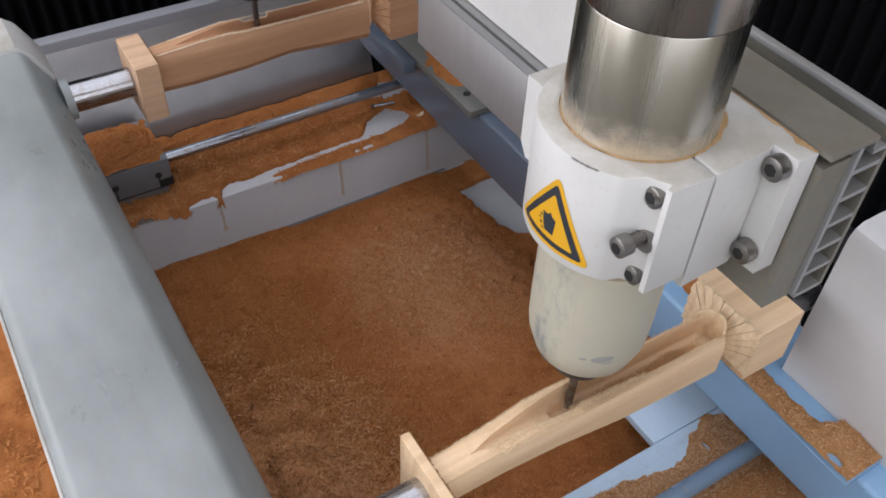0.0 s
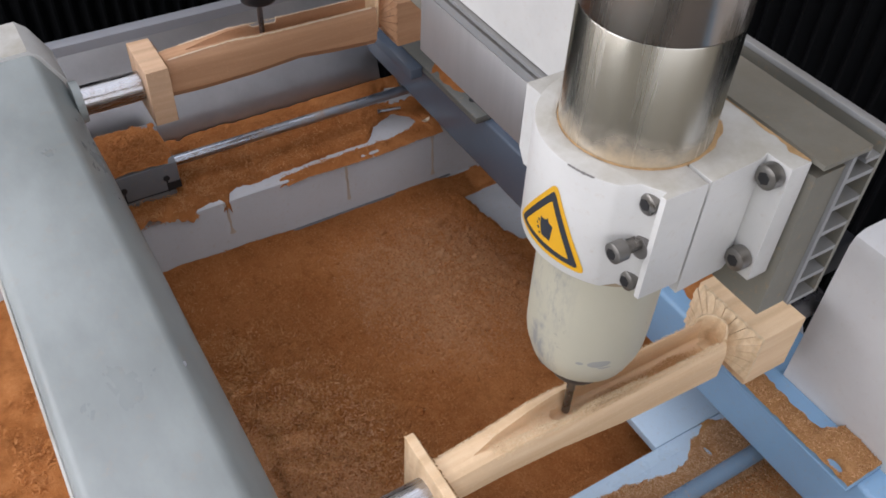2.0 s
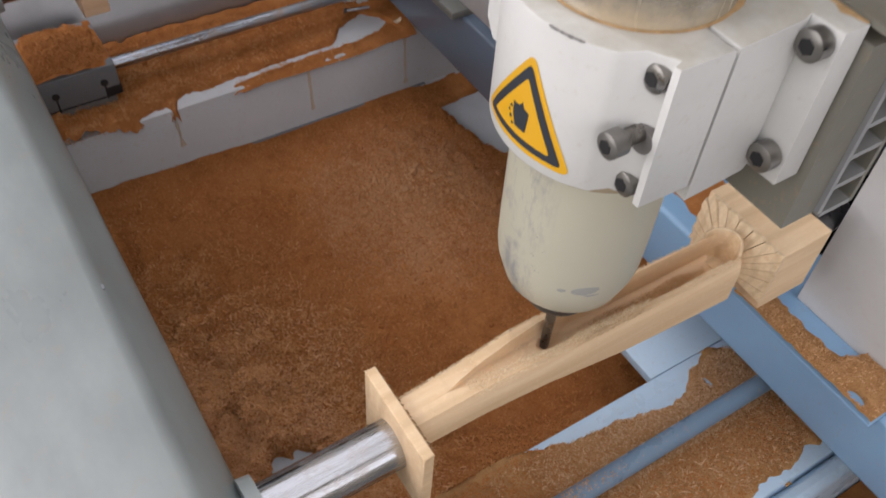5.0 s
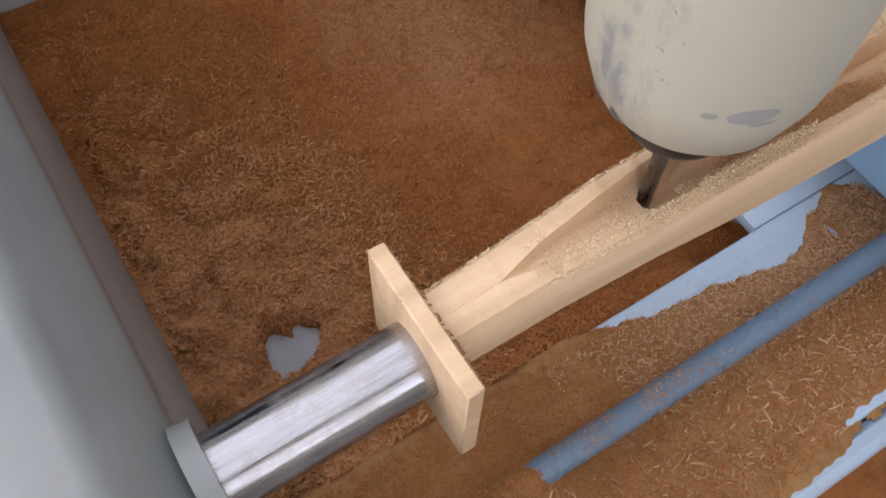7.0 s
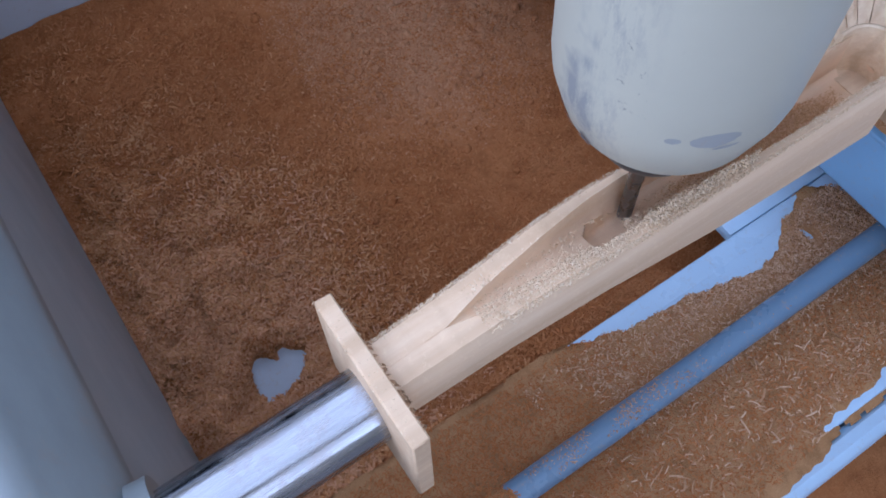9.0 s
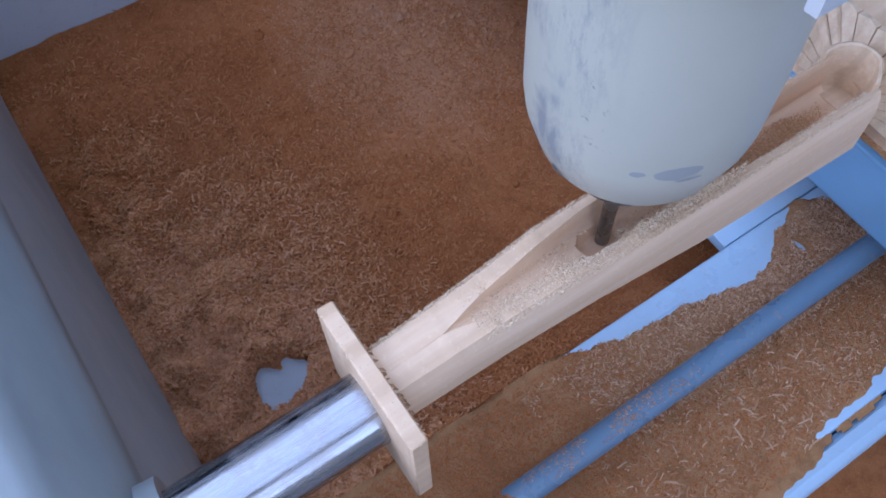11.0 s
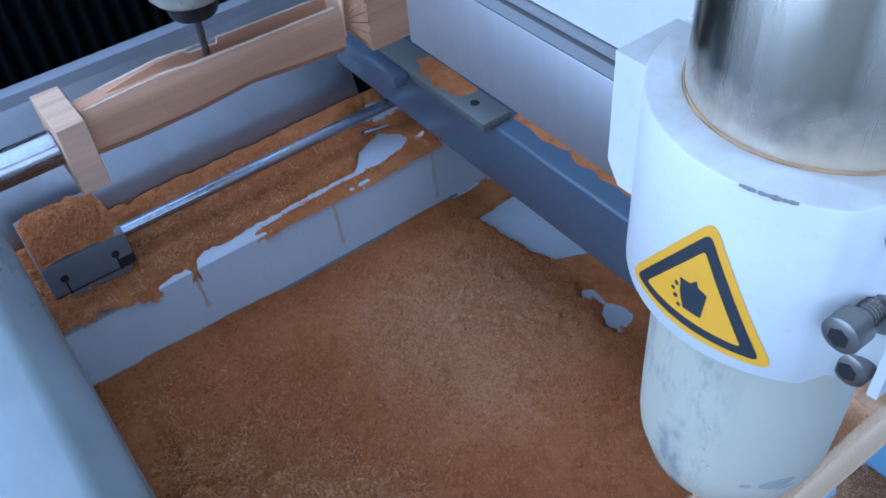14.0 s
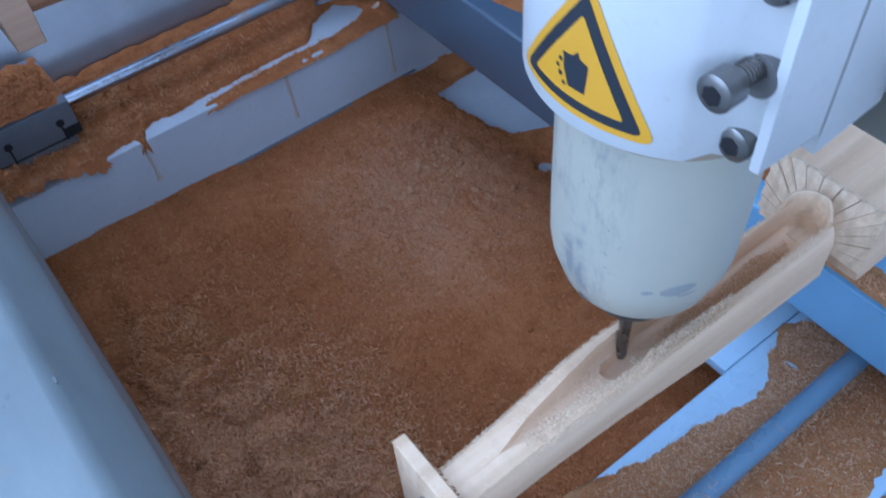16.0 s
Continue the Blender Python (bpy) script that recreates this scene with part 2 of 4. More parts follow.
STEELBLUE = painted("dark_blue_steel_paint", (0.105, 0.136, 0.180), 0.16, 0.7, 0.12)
PANEL = metallic("satin_panel_steel", (0.70, 0.70, 0.71), 0.5, (0.2, 0.3, 0.05), 0.0, 0.06)
CHROME = metallic("chrome", (0.47, 0.475, 0.49), 0.24, (0.4, 6, 6), 0.25, 0.7)
TUBE = metallic("brushed_stainless", (0.53, 0.515, 0.460), 0.24, (0.8, 0.8, 0.03), 0.0, 0.35)


def filmed(m, z0, z1, colour):
    """A ragged film of fine dust clinging to the lowest part of a steel tube."""
    n, l = m.node_tree.nodes, m.node_tree.links
    b = n["Principled BSDF"]
    sep, add = n.new("ShaderNodeSeparateXYZ"), n.new("ShaderNodeMath")
    l.new(coords(n, l), sep.inputs[0])
    add.operation = "MULTIPLY_ADD"
    l.new(noise_tex(n, l, coords(n, l), 45, 7, 0.7), add.inputs[0])
    add.inputs[1].default_value = (z1 - z0) * 1.6
    l.new(sep.outputs["Z"], add.inputs[2])
    rng = n.new("ShaderNodeMapRange")
    l.new(add.outputs[0], rng.inputs["Value"])
    for key, v in (("From Min", z0 + (z1 - z0) * 0.8), ("From Max", z1 + (z1 - z0) * 0.8), ("To Min", 0.75), ("To Max", 0.0)):
        rng.inputs[key].default_value = v
    fac = rng.outputs["Result"]
    l.new(mix(n, l, fac, b.inputs["Base Color"].links[0].from_socket, colour), b.inputs["Base Color"])
    l.new(ramp(n, l, fac, [(0.0, grey(1)), (0.75, grey(0.25))]), b.inputs["Metallic"])
    return m


filmed(TUBE, 0.318, 0.345, (0.50, 0.37, 0.22))
# dark top tints: some dust, and the beam's shaded upper side
ALU = dust_shade_topped(painted("dusty_aluminium", (0.21, 0.20, 0.165), 0.5, 0.75, 0.5), 0.7, (0.13, 0.11, 0.075))
LIPALU = dust_shade_topped(painted("pale_anodised_aluminium", (0.28, 0.287, 0.29), 0.36, 0.8, 0.3), 0.5, (0.18, 0.155, 0.11))
RODM = metallic("guide_rod_steel", (0.40, 0.43, 0.48), 0.30, (0.1, 1, 1), 0.7)
BLOCKM = painted("oily_block_steel", (0.19, 0.20, 0.215), 0.35, 0.6, 0.5)
BOLTM = metallic("zinc_screw", (0.29, 0.28, 0.265), 0.42, (1, 1, 1), 0.15)
CUT = metallic("carbide", (0.22, 0.22, 0.23), 0.3)
CHIPPED = mat("bare_scuffed_metal", (0.17, 0.16, 0.15), 0.5)[0]
# near black; also stands for the shade inside holes, slots and sockets
DARK = mat("dark_socket", (0.015, 0.015, 0.016), 0.6)[0]
NUT = mat("black_nut", (0.02, 0.021, 0.024), 0.35)[0]
WOOD = wooden("pine", (0.86, 0.635, 0.405), (0.74, 0.485, 0.262))
# far leg: plate and body darker and more orange than the near leg
PLATEFAR = wooden("rosy_brown_pine", (0.70, 0.475, 0.31), (0.58, 0.355, 0.205))
WOODFAR = wooden("deep_orange_pine", (0.60, 0.345, 0.195), (0.46, 0.235, 0.115))
RIMWOOD = wooden("raw_cut_pine", (0.88, 0.74, 0.56), (0.78, 0.60, 0.40), 2.0)
ENDGRAIN = wooden("pine_end", (0.82, 0.64, 0.42), (0.69, 0.47, 0.26), 2.0)
DRYDUST = dusty("dry_sawdust", (0.44, 0.225, 0.090), (0.61, 0.36, 0.17))
TRAYPAINT = painted("dust_filmed_paint", (0.44, 0.46, 0.48), 0.4, 0.7, 0.6)
DUST = dusty("sawdust", (0.40, 0.144, 0.044), (0.59, 0.275, 0.108))
# the last patch stands in for daylight missing beside the cover
TRAYDUST = pale_patched(dusty("tray_sawdust", (0.40, 0.144, 0.044), (0.59, 0.275, 0.108)), [
    (0.32, 0.45, 0.17, 0.21, 0.75, (0.62, 0.355, 0.190)), (0.36, 0.52, 0.10, 0.10, 0.35, (0.56, 0.32, 0.175)), (-0.07, 0.20, 0.24, 0.30, 0.85, (0.60, 0.312, 0.142))])
CHIP = chipped("shavings", (0.42, 0.158, 0.048), (0.47, 0.192, 0.066), (0.53, 0.235, 0.090))
FINECHIP = chipped("fine_shavings", (0.37, 0.127, 0.036), (0.45, 0.178, 0.058), (0.54, 0.240, 0.088))
LIGHTCHIP = chipped("light_orange_shavings", (0.52, 0.235, 0.088), (0.565, 0.272, 0.108), (0.62, 0.322, 0.142))
FLUFF = chipped("pale_fluff", (0.50, 0.238, 0.108), (0.56, 0.288, 0.142), (0.62, 0.345, 0.182))
PINKCHIP = chipped("dry_pink_shavings", (0.47, 0.25, 0.122), (0.58, 0.345, 0.185), (0.73, 0.50, 0.31))
GROOVESHADE = chipped("brown_groove_shade", (0.52, 0.29, 0.13), (0.62, 0.37, 0.18), (0.72, 0.48, 0.26))
LITCHIP = chipped("light_filled_shavings", (0.55, 0.258, 0.116), (0.605, 0.302, 0.146), (0.67, 0.365, 0.195))
MIDCHIP = chipped("half_dry_shavings", (0.38, 0.18, 0.075), (0.53, 0.285, 0.135), (0.71, 0.44, 0.24))
PALECHIP = chipped("fresh_shavings", (0.66, 0.47, 0.27), (0.78, 0.60, 0.38), (0.87, 0.73, 0.52))
SPLINTER = wooden("torn_pine", (0.42, 0.24, 0.11), (0.22, 0.11, 0.05), 2.0)
YELLOW = mat("yellow_sticker", (0.80, 0.42, 0.015), 0.35)[0]
BLACK = mat("black_print", (0.03, 0.035, 0.045), 0.4)[0]
BELLOWS = mat("black_bellows_cloth", (0.0035, 0.004, 0.0046), 0.6, 0.0, 0.10)[0]
STAIN = painted("dried_dust_stain", (0.54, 0.455, 0.36), 0.8, 0.9, 0.1)
RINGD = dusty("packed_dust", (0.52, 0.33, 0.16), (0.66, 0.46, 0.27))
SMEAR = painted("grey_rub_mark", (0.36, 0.36, 0.34), 0.5, 0.9, 0.5)
WALLM = painted("workshop_wall_paint", (0.60, 0.56, 0.47), 0.8, 0.85, 0.05)
CONCRETE = painted("concrete", (0.26, 0.25, 0.24), 0.8, 0.7, 0.1)


# ---- builders ----
def box(bm, x0, x1, y0, y1, z0, z1, bevel=0.0, seg=2):
    m = Matrix.LocRotScale(((x0 + x1) / 2, (y0 + y1) / 2, (z0 + z1) / 2), None, (x1 - x0, y1 - y0, z1 - z0))
    r = bmesh.ops.create_cube(bm, size=1, matrix=m)
    if bevel:
        es = list({e for v in r["verts"] for e in v.link_edges})
        bmesh.ops.bevel(bm, geom=es, offset=bevel, segments=seg, affect="EDGES", profile=0.5)
    return bm


def tube(bm, p0, p1, r0, r1=None, seg=32, caps=True):
    p0, p1 = Vector(p0), Vector(p1)
    d = p1 - p0
    m = Matrix.Translation((p0 + p1) / 2) @ d.to_track_quat("Z", "Y").to_matrix().to_4x4()
    bmesh.ops.create_cone(bm, cap_ends=caps, segments=seg, radius1=r0, radius2=r0 if r1 is None else r1, depth=d.length, matrix=m)
    return bm


def prism(bm, pts, z0, z1, bevel=0.0):
    a = [bm.verts.new((x, y, z0)) for x, y in pts]
    b = [bm.verts.new((x, y, z1)) for x, y in pts]
    n = len(pts)
    made = [bm.faces.new(a[::-1]), bm.faces.new(b)]
    made += [bm.faces.new((a[i], a[(i + 1) % n], b[(i + 1) % n], b[i])) for i in range(n)]
    bmesh.ops.recalc_face_normals(bm, faces=made)
    if bevel:
        es = [e for e in made[0].edges] + [e for e in made[1].edges]
        bmesh.ops.bevel(bm, geom=es, offset=bevel, segments=2, affect="EDGES", profile=0.5)
    return bm


def lathe(bm, profile, cx=0.0, cy=0.0, seg=48):
    """Turns (radius, z) pairs round a vertical axis."""
    rings = []
    for r, z in profile:
        if r < 1e-6:
            rings.append([bm.verts.new((cx, cy, z))])
        else:
            rings.append([bm.verts.new((cx + r * math.cos(2 * math.pi * k / seg), cy + r * math.sin(2 * math.pi * k / seg), z)) for k in range(seg)])
    for a, b in zip(rings, rings[1:]):
        for k in range(seg):
            j = (k + 1) % seg
            q = [a[k % len(a)], a[j % len(a)], b[j % len(b)], b[k % len(b)]]
            q = list(dict.fromkeys(q))
            if len(q) > 2:
                bm.faces.new(q)
    bmesh.ops.recalc_face_normals(bm, faces=bm.faces)
    return bm


def loft(bm, rings, closed=True, caps=True):
    vs = [[bm.verts.new(p) for p in r] for r in rings]
    n = len(rings[0])
    for a, b in zip(vs, vs[1:]):
        for k in range(n if closed else n - 1):
            j = (k + 1) % n
            bm.faces.new((a[k], a[j], b[j], b[k]))
    if caps and closed:
        bm.faces.new(vs[0][::-1])
        bm.faces.new(vs[-1])
    bmesh.ops.recalc_face_normals(bm, faces=bm.faces)
    return bm


def finish(bm, name, material, angle=38):
    me = bpy.data.meshes.new(name)
    bm.to_mesh(me)
    bm.free()
    me.polygons.foreach_set("use_smooth", [True] * len(me.polygons))
    me.set_sharp_from_angle(angle=radians(angle))
    me.materials.append(material)
    return me


def part(name, bm, material, parent=None, label="", angle=38):
    ob = new(name, finish(bm, name, material, angle))
    if parent is not None:
        ob.parent = parent
    return tagged(ob, label) if label else ob


def thing(name, label, category, at=(0, 0, 0), group="", kind=""):
    ob = new(name)
    ob.location = at
    ob.empty_display_size = 0.05
    return tagged(ob, label, category, group, kind)


def B():
    return bmesh.new()


def n3(x, y, z=0.0):
    return noise.noise(Vector((x, y, z)))


# ---- the workshop round the machine ----
LOW = -0.75
tagged(part("floor", box(B(), -3.6, 5.0, -3.6, 4.6, LOW - 0.1, LOW), CONCRETE), "grey concrete workshop floor", "floor", kind="structure")


def wall_with_window(name, axis, at, lo, hi, w0, w1, z0, z1):
    bm = B()
    t = 0.18
    def slab(a0, a1, c0, c1):
        if axis == "x":
            box(bm, at, at + t, a0, a1, c0, c1)
        else:
            box(bm, a0, a1, at, at + t, c0, c1)
    top = 3.4
    if w0 is None:
        slab(lo, hi, LOW, top)
    else:
        slab(lo, w0, LOW, top); slab(w1, hi, LOW, top); slab(w0, w1, LOW, z0); slab(w0, w1, z1, top)
    return tagged(part(name, bm, WALLM), "pale grey painted workshop wall", "wall", kind="structure")


wall_with_window("wall_west", "x", -3.6, -3.6, 4.6, -0.8, 3.4, 0.75, 2.75)
wall_with_window("wall_north", "y", 4.45, -3.42, 5.0, -2.3, 1.7, 0.75, 2.65)
wall_with_window("wall_east", "x", 4.82, -3.42, 4.45, None, None, 0, 0)
wall_with_window("wall_south", "y", -3.6, -3.42, 4.82, -2.8, 1.2, 0.7, 2.7)
bm = B()
box(bm, -3.6, -3.3, -3.6, 4.63, 3.4, 3.5); box(bm, 1.3, 5.0, -3.6, 4.63, 3.4, 3.5)
box(bm, -3.3, 1.3, -3.6, -2.6, 3.4, 3.5); box(bm, -3.3, 1.3, 3.2, 4.63, 3.4, 3.5)
tagged(part("ceiling", bm, WALLM), "pale workshop ceiling with a skylight opening", "ceiling", kind="structure")

# ---- the machine bed ----
SHELF = 0.115
bed = thing("machine_bed", "pale grey painted steel machine bed strewn with sawdust", "machine bed")
part("tray_floor", box(B(), -0.42, 0.9, -0.004, 0.69, -0.014, -0.003), TRAYPAINT, bed)
# the beam beyond the tray: box section with a rolled lip and weld seams on its flank
bm = B()
box(bm, -0.42, 0.9, 0.683, 0.862, -0.45, SHELF, 0.004)
part("far_beam", bm, BED, bed)
bm = B()
box(bm, -0.42, 0.9, 0.6775, 0.6828, -0.003, 0.006, 0.001)
part("seam_strip", bm, BED, bed, "narrow dark joint strip")
bm = B()
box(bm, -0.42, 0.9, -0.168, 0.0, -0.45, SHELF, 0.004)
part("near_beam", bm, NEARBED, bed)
bm = B()
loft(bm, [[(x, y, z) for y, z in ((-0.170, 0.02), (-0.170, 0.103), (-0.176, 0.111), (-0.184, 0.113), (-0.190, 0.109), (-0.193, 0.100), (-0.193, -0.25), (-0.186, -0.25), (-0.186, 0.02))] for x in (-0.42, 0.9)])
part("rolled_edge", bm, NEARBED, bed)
bm = B()
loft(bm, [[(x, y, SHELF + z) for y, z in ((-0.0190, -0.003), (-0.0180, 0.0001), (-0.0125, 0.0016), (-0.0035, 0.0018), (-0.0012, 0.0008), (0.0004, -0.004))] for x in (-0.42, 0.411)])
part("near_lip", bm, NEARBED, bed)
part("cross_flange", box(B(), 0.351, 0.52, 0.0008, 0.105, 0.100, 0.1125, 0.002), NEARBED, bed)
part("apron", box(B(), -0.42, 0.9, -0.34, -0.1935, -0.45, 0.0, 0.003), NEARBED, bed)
part("leg_frame", box(B(), -0.42, 0.9, -0.40, -0.36, -0.74, -0.36, 0.004), BED, bed)
part("outer_ledge", box(B(), -0.9, -0.421, -0.6, 1.0, 0.02, 0.06, 0.003), BED, bed)
for x, h, w in ((0.262, 0.062, 0.0042), (0.052, 0.05, 0.0042), (0.43, 0.07, 0.004)):
    pts = []
    for k in range(9):
        z = 0.112 - h * 1.3 * k / 8
        pts.append((x + 0.004 * k / 8 + 0.0012 * n3(k * 0.9, x * 40), z, w * (0.5 + 0.4 * n3(k * 0.7, x * 9) + (0.5 if k in (0, 8) else 0))))
    bm = B()
    loft(bm, [[(a - b, 0.6826, z), (a - b * 0.4, 0.6815, z), (a + b * 0.4, 0.6815, z), (a + b, 0.6826, z)] for a, z, b in pts], closed=False)
    part("dust_streak", bm, STAIN, bed, "brown dust run down the beam's flank")
part("gap_strip", box(B(), 0.12, 0.47, 0.6785, 0.6826, 0.0070, 0.0086), BLOCKM, bed, "dark gap along the foot of the beam")
# curved sheet that throws the chips back, and the rail above it
prof = [(0.864, 0.100), (0.866, 0.125), (0.876, 0.155), (0.895, 0.195), (0.915, 0.235), (0.930, 0.265), (0.940, 0.282)]
bm = B()
loft(bm, [[(x, y, z) for y, z in prof] + [(x, y + 0.004, z - 0.002) for y, z in prof[::-1]] for x in (-0.42, 0.425)])
part("chip_guard", bm, GUARD, bed, "curved grey sheet-metal chip guard")
bm = B()
box(bm, -0.42, 0.9, 0.938, 0.962, 0.16, 0.296, 0.003)
part("far_rail", bm, RAILM, bed)

# ---- left: headstock cover, drive shafts, slide block ----
cover = thing("headstock_cover", "long folded light-grey sheet-metal cover over the rotary drives", "machine cover")
prof = [(-0.262, 0.05), (-0.262, 0.405), (-0.257, 0.414), (-0.250, 0.418), (-0.152, 0.421), (-0.146, 0.418), (-0.141, 0.412), (-0.124, 0.381), (-0.119, 0.371), (-0.117, 0.36), (-0.1185, 0.3565), (-0.255, 0.3565), (-0.255, 0.05)]
bm = B()
rings = []
for k in range(61):
    y = -0.75 + 1.475 * k / 60
    rings.append([(x + 0.0009 * n3(y * 9, z * 20), y, z + 0.0013 * n3(x * 14, y * 6, 2)) for x, z in prof])
loft(bm, rings)
part("cover_sheet", bm, COVER, cover)
bm = B()
cap = [(-0.266, 0.30), (-0.266, 0.412), (-0.258, 0.424), (-0.150, 0.427), (-0.137, 0.416), (-0.115, 0.374), (-0.114, 0.30)]
loft(bm, [[(x, y, z) for x, z in cap] for y in (0.720, 0.80)])
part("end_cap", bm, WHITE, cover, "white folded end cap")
part("side_panel", box(B(), -0.1195, -0.1175, -0.75, 0.722, 0.05, 0.3562), SIDESHEET, cover, "paler inner side sheet of the cover")
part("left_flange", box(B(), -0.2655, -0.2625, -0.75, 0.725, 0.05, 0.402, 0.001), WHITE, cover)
rr = random.Random(3)
for k in range(4):
    bm = B()
    y = rr.uniform(-0.35, 0.45)
    s = rr.uniform(0.002, 0.009)
    x = -0.1445 + rr.uniform(-0.002, 0.002)
    prism(bm, [(x + rr.uniform(-0.0012, 0.0012), y + s * q) for q in (0, 0.4, 1.0)] + [(x + 0.0022 * rr.random() + 0.0006, y + s * q) for q in (0.7, 0.2)], 0.4135, 0.4158)
    part("paint_chip", bm, CUT, cover)

LEG_Y, LEG_Z, PITCH = -0.0376, 0.3674, 0.7106


def drive_shaft(y):
    s = thing("drive_shaft", "polished chrome drive shaft holding the end of a table leg", "shaft", (-0.117, y, LEG_Z), "drive shafts")
    part("bar", tube(B(), (0, 0, 0), (0.109 if y < 0.3 else 0.084, 0, 0), 0.0195, seg=48), CHROME, s)
    part("collar", tube(B(), (-0.002, 0, 0), (0.008, 0, 0), 0.028, 0.027, 40), COVER, s, "dull grey bearing collar")
    return s


drive_shaft(LEG_Y)
drive_shaft(LEG_Y + PITCH)

slide = thing("slide_block", "small grey steel slide block on the far beam, heaped with shavings", "bearing block", (0, 0, SHELF))
bm = box(B(), -0.105, 0.0, 0.722, 0.835, 0.026, 0.075, 0.002)
part("body", bm, BLOCKM, slide)
# dark boxes give the joint and the uncut end notch their shade
part("gap", box(B(), -0.104, -0.004, 0.7262, 0.83, 0.0216, 0.0259), DARK, slide, "dark joint under the block")
part("end_notch", box(B(), -0.020, 0.0008, 0.7212, 0.740, 0.0262, 0.040), DARK, slide, "dark box for the shade in the block's end notch")
part("foot", box(B(), -0.10, -0.008, 0.7245, 0.825, 0.0, 0.0214, 0.002), CHIPPED, slide)
for x in (-0.085, -0.02):
    part("grub_screw", tube(B(), (x, 0.7205, 0.05), (x, 0.7225, 0.05), 0.005, seg=16), DARK, slide)
    part("clamp_slot", box(B(), x - 0.0012, x + 0.0012, 0.7208, 0.7225, 0.024, 0.045), DARK, slide)


def guide_rod(y, z, x0, x1, label):
    g = thing("guide_rod", label, "guide rod", ((x0 + x1) / 2, y, z), "guide rods")
    h = (x1 - x0) / 2
    part("rod", tube(B(), (-h, 0, 0), (h, 0, 0), 0.0105 if y < 0 else 0.0084, seg=32), RODM if y > 0 else NEARROD, g)
    return g


guide_rod(0.763, 0.160, -0.003, 0.440, "steel guide rod lying above the far beam among sawdust")
guide_rod(-0.0765, 0.146, 0.058, 0.470, "steel guide rod above the near beam, half buried in shavings")

pin = thing("loose_pin", "short bright steel pin lying on the dusty far beam", "pin", (0.392, 0.761, SHELF + 0.0135))
part("shank", tube(B(), (-0.020, 0.005, 0), (0.016, -0.004, 0.001), 0.0024, seg=16), RODM, pin)
part("head", tube(B(), (-0.024, 0.006, 0), (-0.0203, 0.005, 0), 0.0042, seg=6), CUT, pin)

# ---- right: tailstock beam, its cover, centres ----
tail = thing("tailstock_beam", "blue-grey painted steel tailstock beam with dust on its top", "machine beam")
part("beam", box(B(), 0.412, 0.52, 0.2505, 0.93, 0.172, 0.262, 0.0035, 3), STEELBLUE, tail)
part("near_section", box(B(), 0.412, 0.52, -0.7, 0.25, 0.174, 0.262, 0.006, 3), TAILBLUE, tail, "near end of the beam, reflected sky put into its lighter blue")
bm = box(B(), 0.395, 0.438, 0.505, 0.90, 0.2625, 0.274, 0.0015)
part("top_plate", bm, OLIVE, tail, "flat steel plate with a bolt hole")
part("bolt_hole", tube(B(), (0.4155, 0.547, 0.2735), (0.4155, 0.547, 0.2745), 0.006, seg=20), DARK, tail)
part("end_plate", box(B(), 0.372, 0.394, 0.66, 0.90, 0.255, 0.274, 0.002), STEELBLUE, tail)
bm = box(B(), 0.393, 0.447, -0.192, -0.018, 0.2625, 0.267, 0.001)
part("strip", bm, TAILBLUE, tail)

guard = thing("tail_guard", "white sheet-metal guard box beside the tailstock", "machine cover")
prof = [(0.4475, 0.262), (0.4475, 0.47), (0.452, 0.481), (0.462, 0.486), (0.80, 0.486), (0.80, 0.262)]
bm = B()
loft(bm, [[(x, y, z) for x, z in prof] for y in (-0.8, -0.056)])
part("sheet", bm, TAILW, guard)
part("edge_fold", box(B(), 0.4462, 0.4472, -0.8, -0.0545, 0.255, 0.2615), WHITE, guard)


def tail_centre(y):
    c = thing("tail_centre", "dark steel tailstock centre pressed against the leg's block", "machine part", (0.398, y, LEG_Z), "tailstock centres")
    part("spindle", tube(B(), (0, 0, 0), (0.07, 0, 0), 0.016, seg=28), CUT, c)
    part("housing", box(B(), 0.03, 0.10, 0.0, 0.03, 0.03, 0.075, 0.004), NUT, c)
    return c


tail_centre(LEG_Y)
tail_centre(LEG_Y + PITCH)


# ---- the two table legs being milled ----
def section(x, deep=False):
    """Outline of the leg at x: far edge, near edge, top, bottom and the depth and half width of the groove."""
    k = min(1.0, max(0.0, x / 0.34))
    yf = np.interp(x, [0, 0.06, 0.13, 0.30], [0.0120, 0.0150, 0.0205, 0.017])
    yn = np.interp(x, [0, 0.06, 0.13, 0.30], [-0.0145, -0.0150, -0.0165, -0.018])
    top = np.interp(x, [0, 0.03, 0.10, 0.13, 0.30], [0.034, 0.036, 0.040, 0.037, 0.035])
    bot = np.interp(x, [0, 0.06, 0.12, 0.19, 0.25, 0.32], [-0.006, -0.005, -0.008, -0.020, -0.024, -0.027])
    if deep:
        bot = np.interp(x, [0, 0.05, 0.12, 0.19, 0.25, 0.32], [-0.026, -0.028, -0.026, -0.020, -0.026, -0.030])
    depth = np.interp(x, [0.034, 0.05, 0.09, 0.115, 0.135, 0.16, 0.20, 0.306], [0.0, 0.0045, 0.010, 0.013, 0.016, 0.027, 0.030, 0.029])
    half = np.interp(x, [0.034, 0.06, 0.10, 0.128, 0.306], [0.0, 0.006, 0.0105, 0.0130, 0.0150])
    return yf, yn, top, bot, depth, half


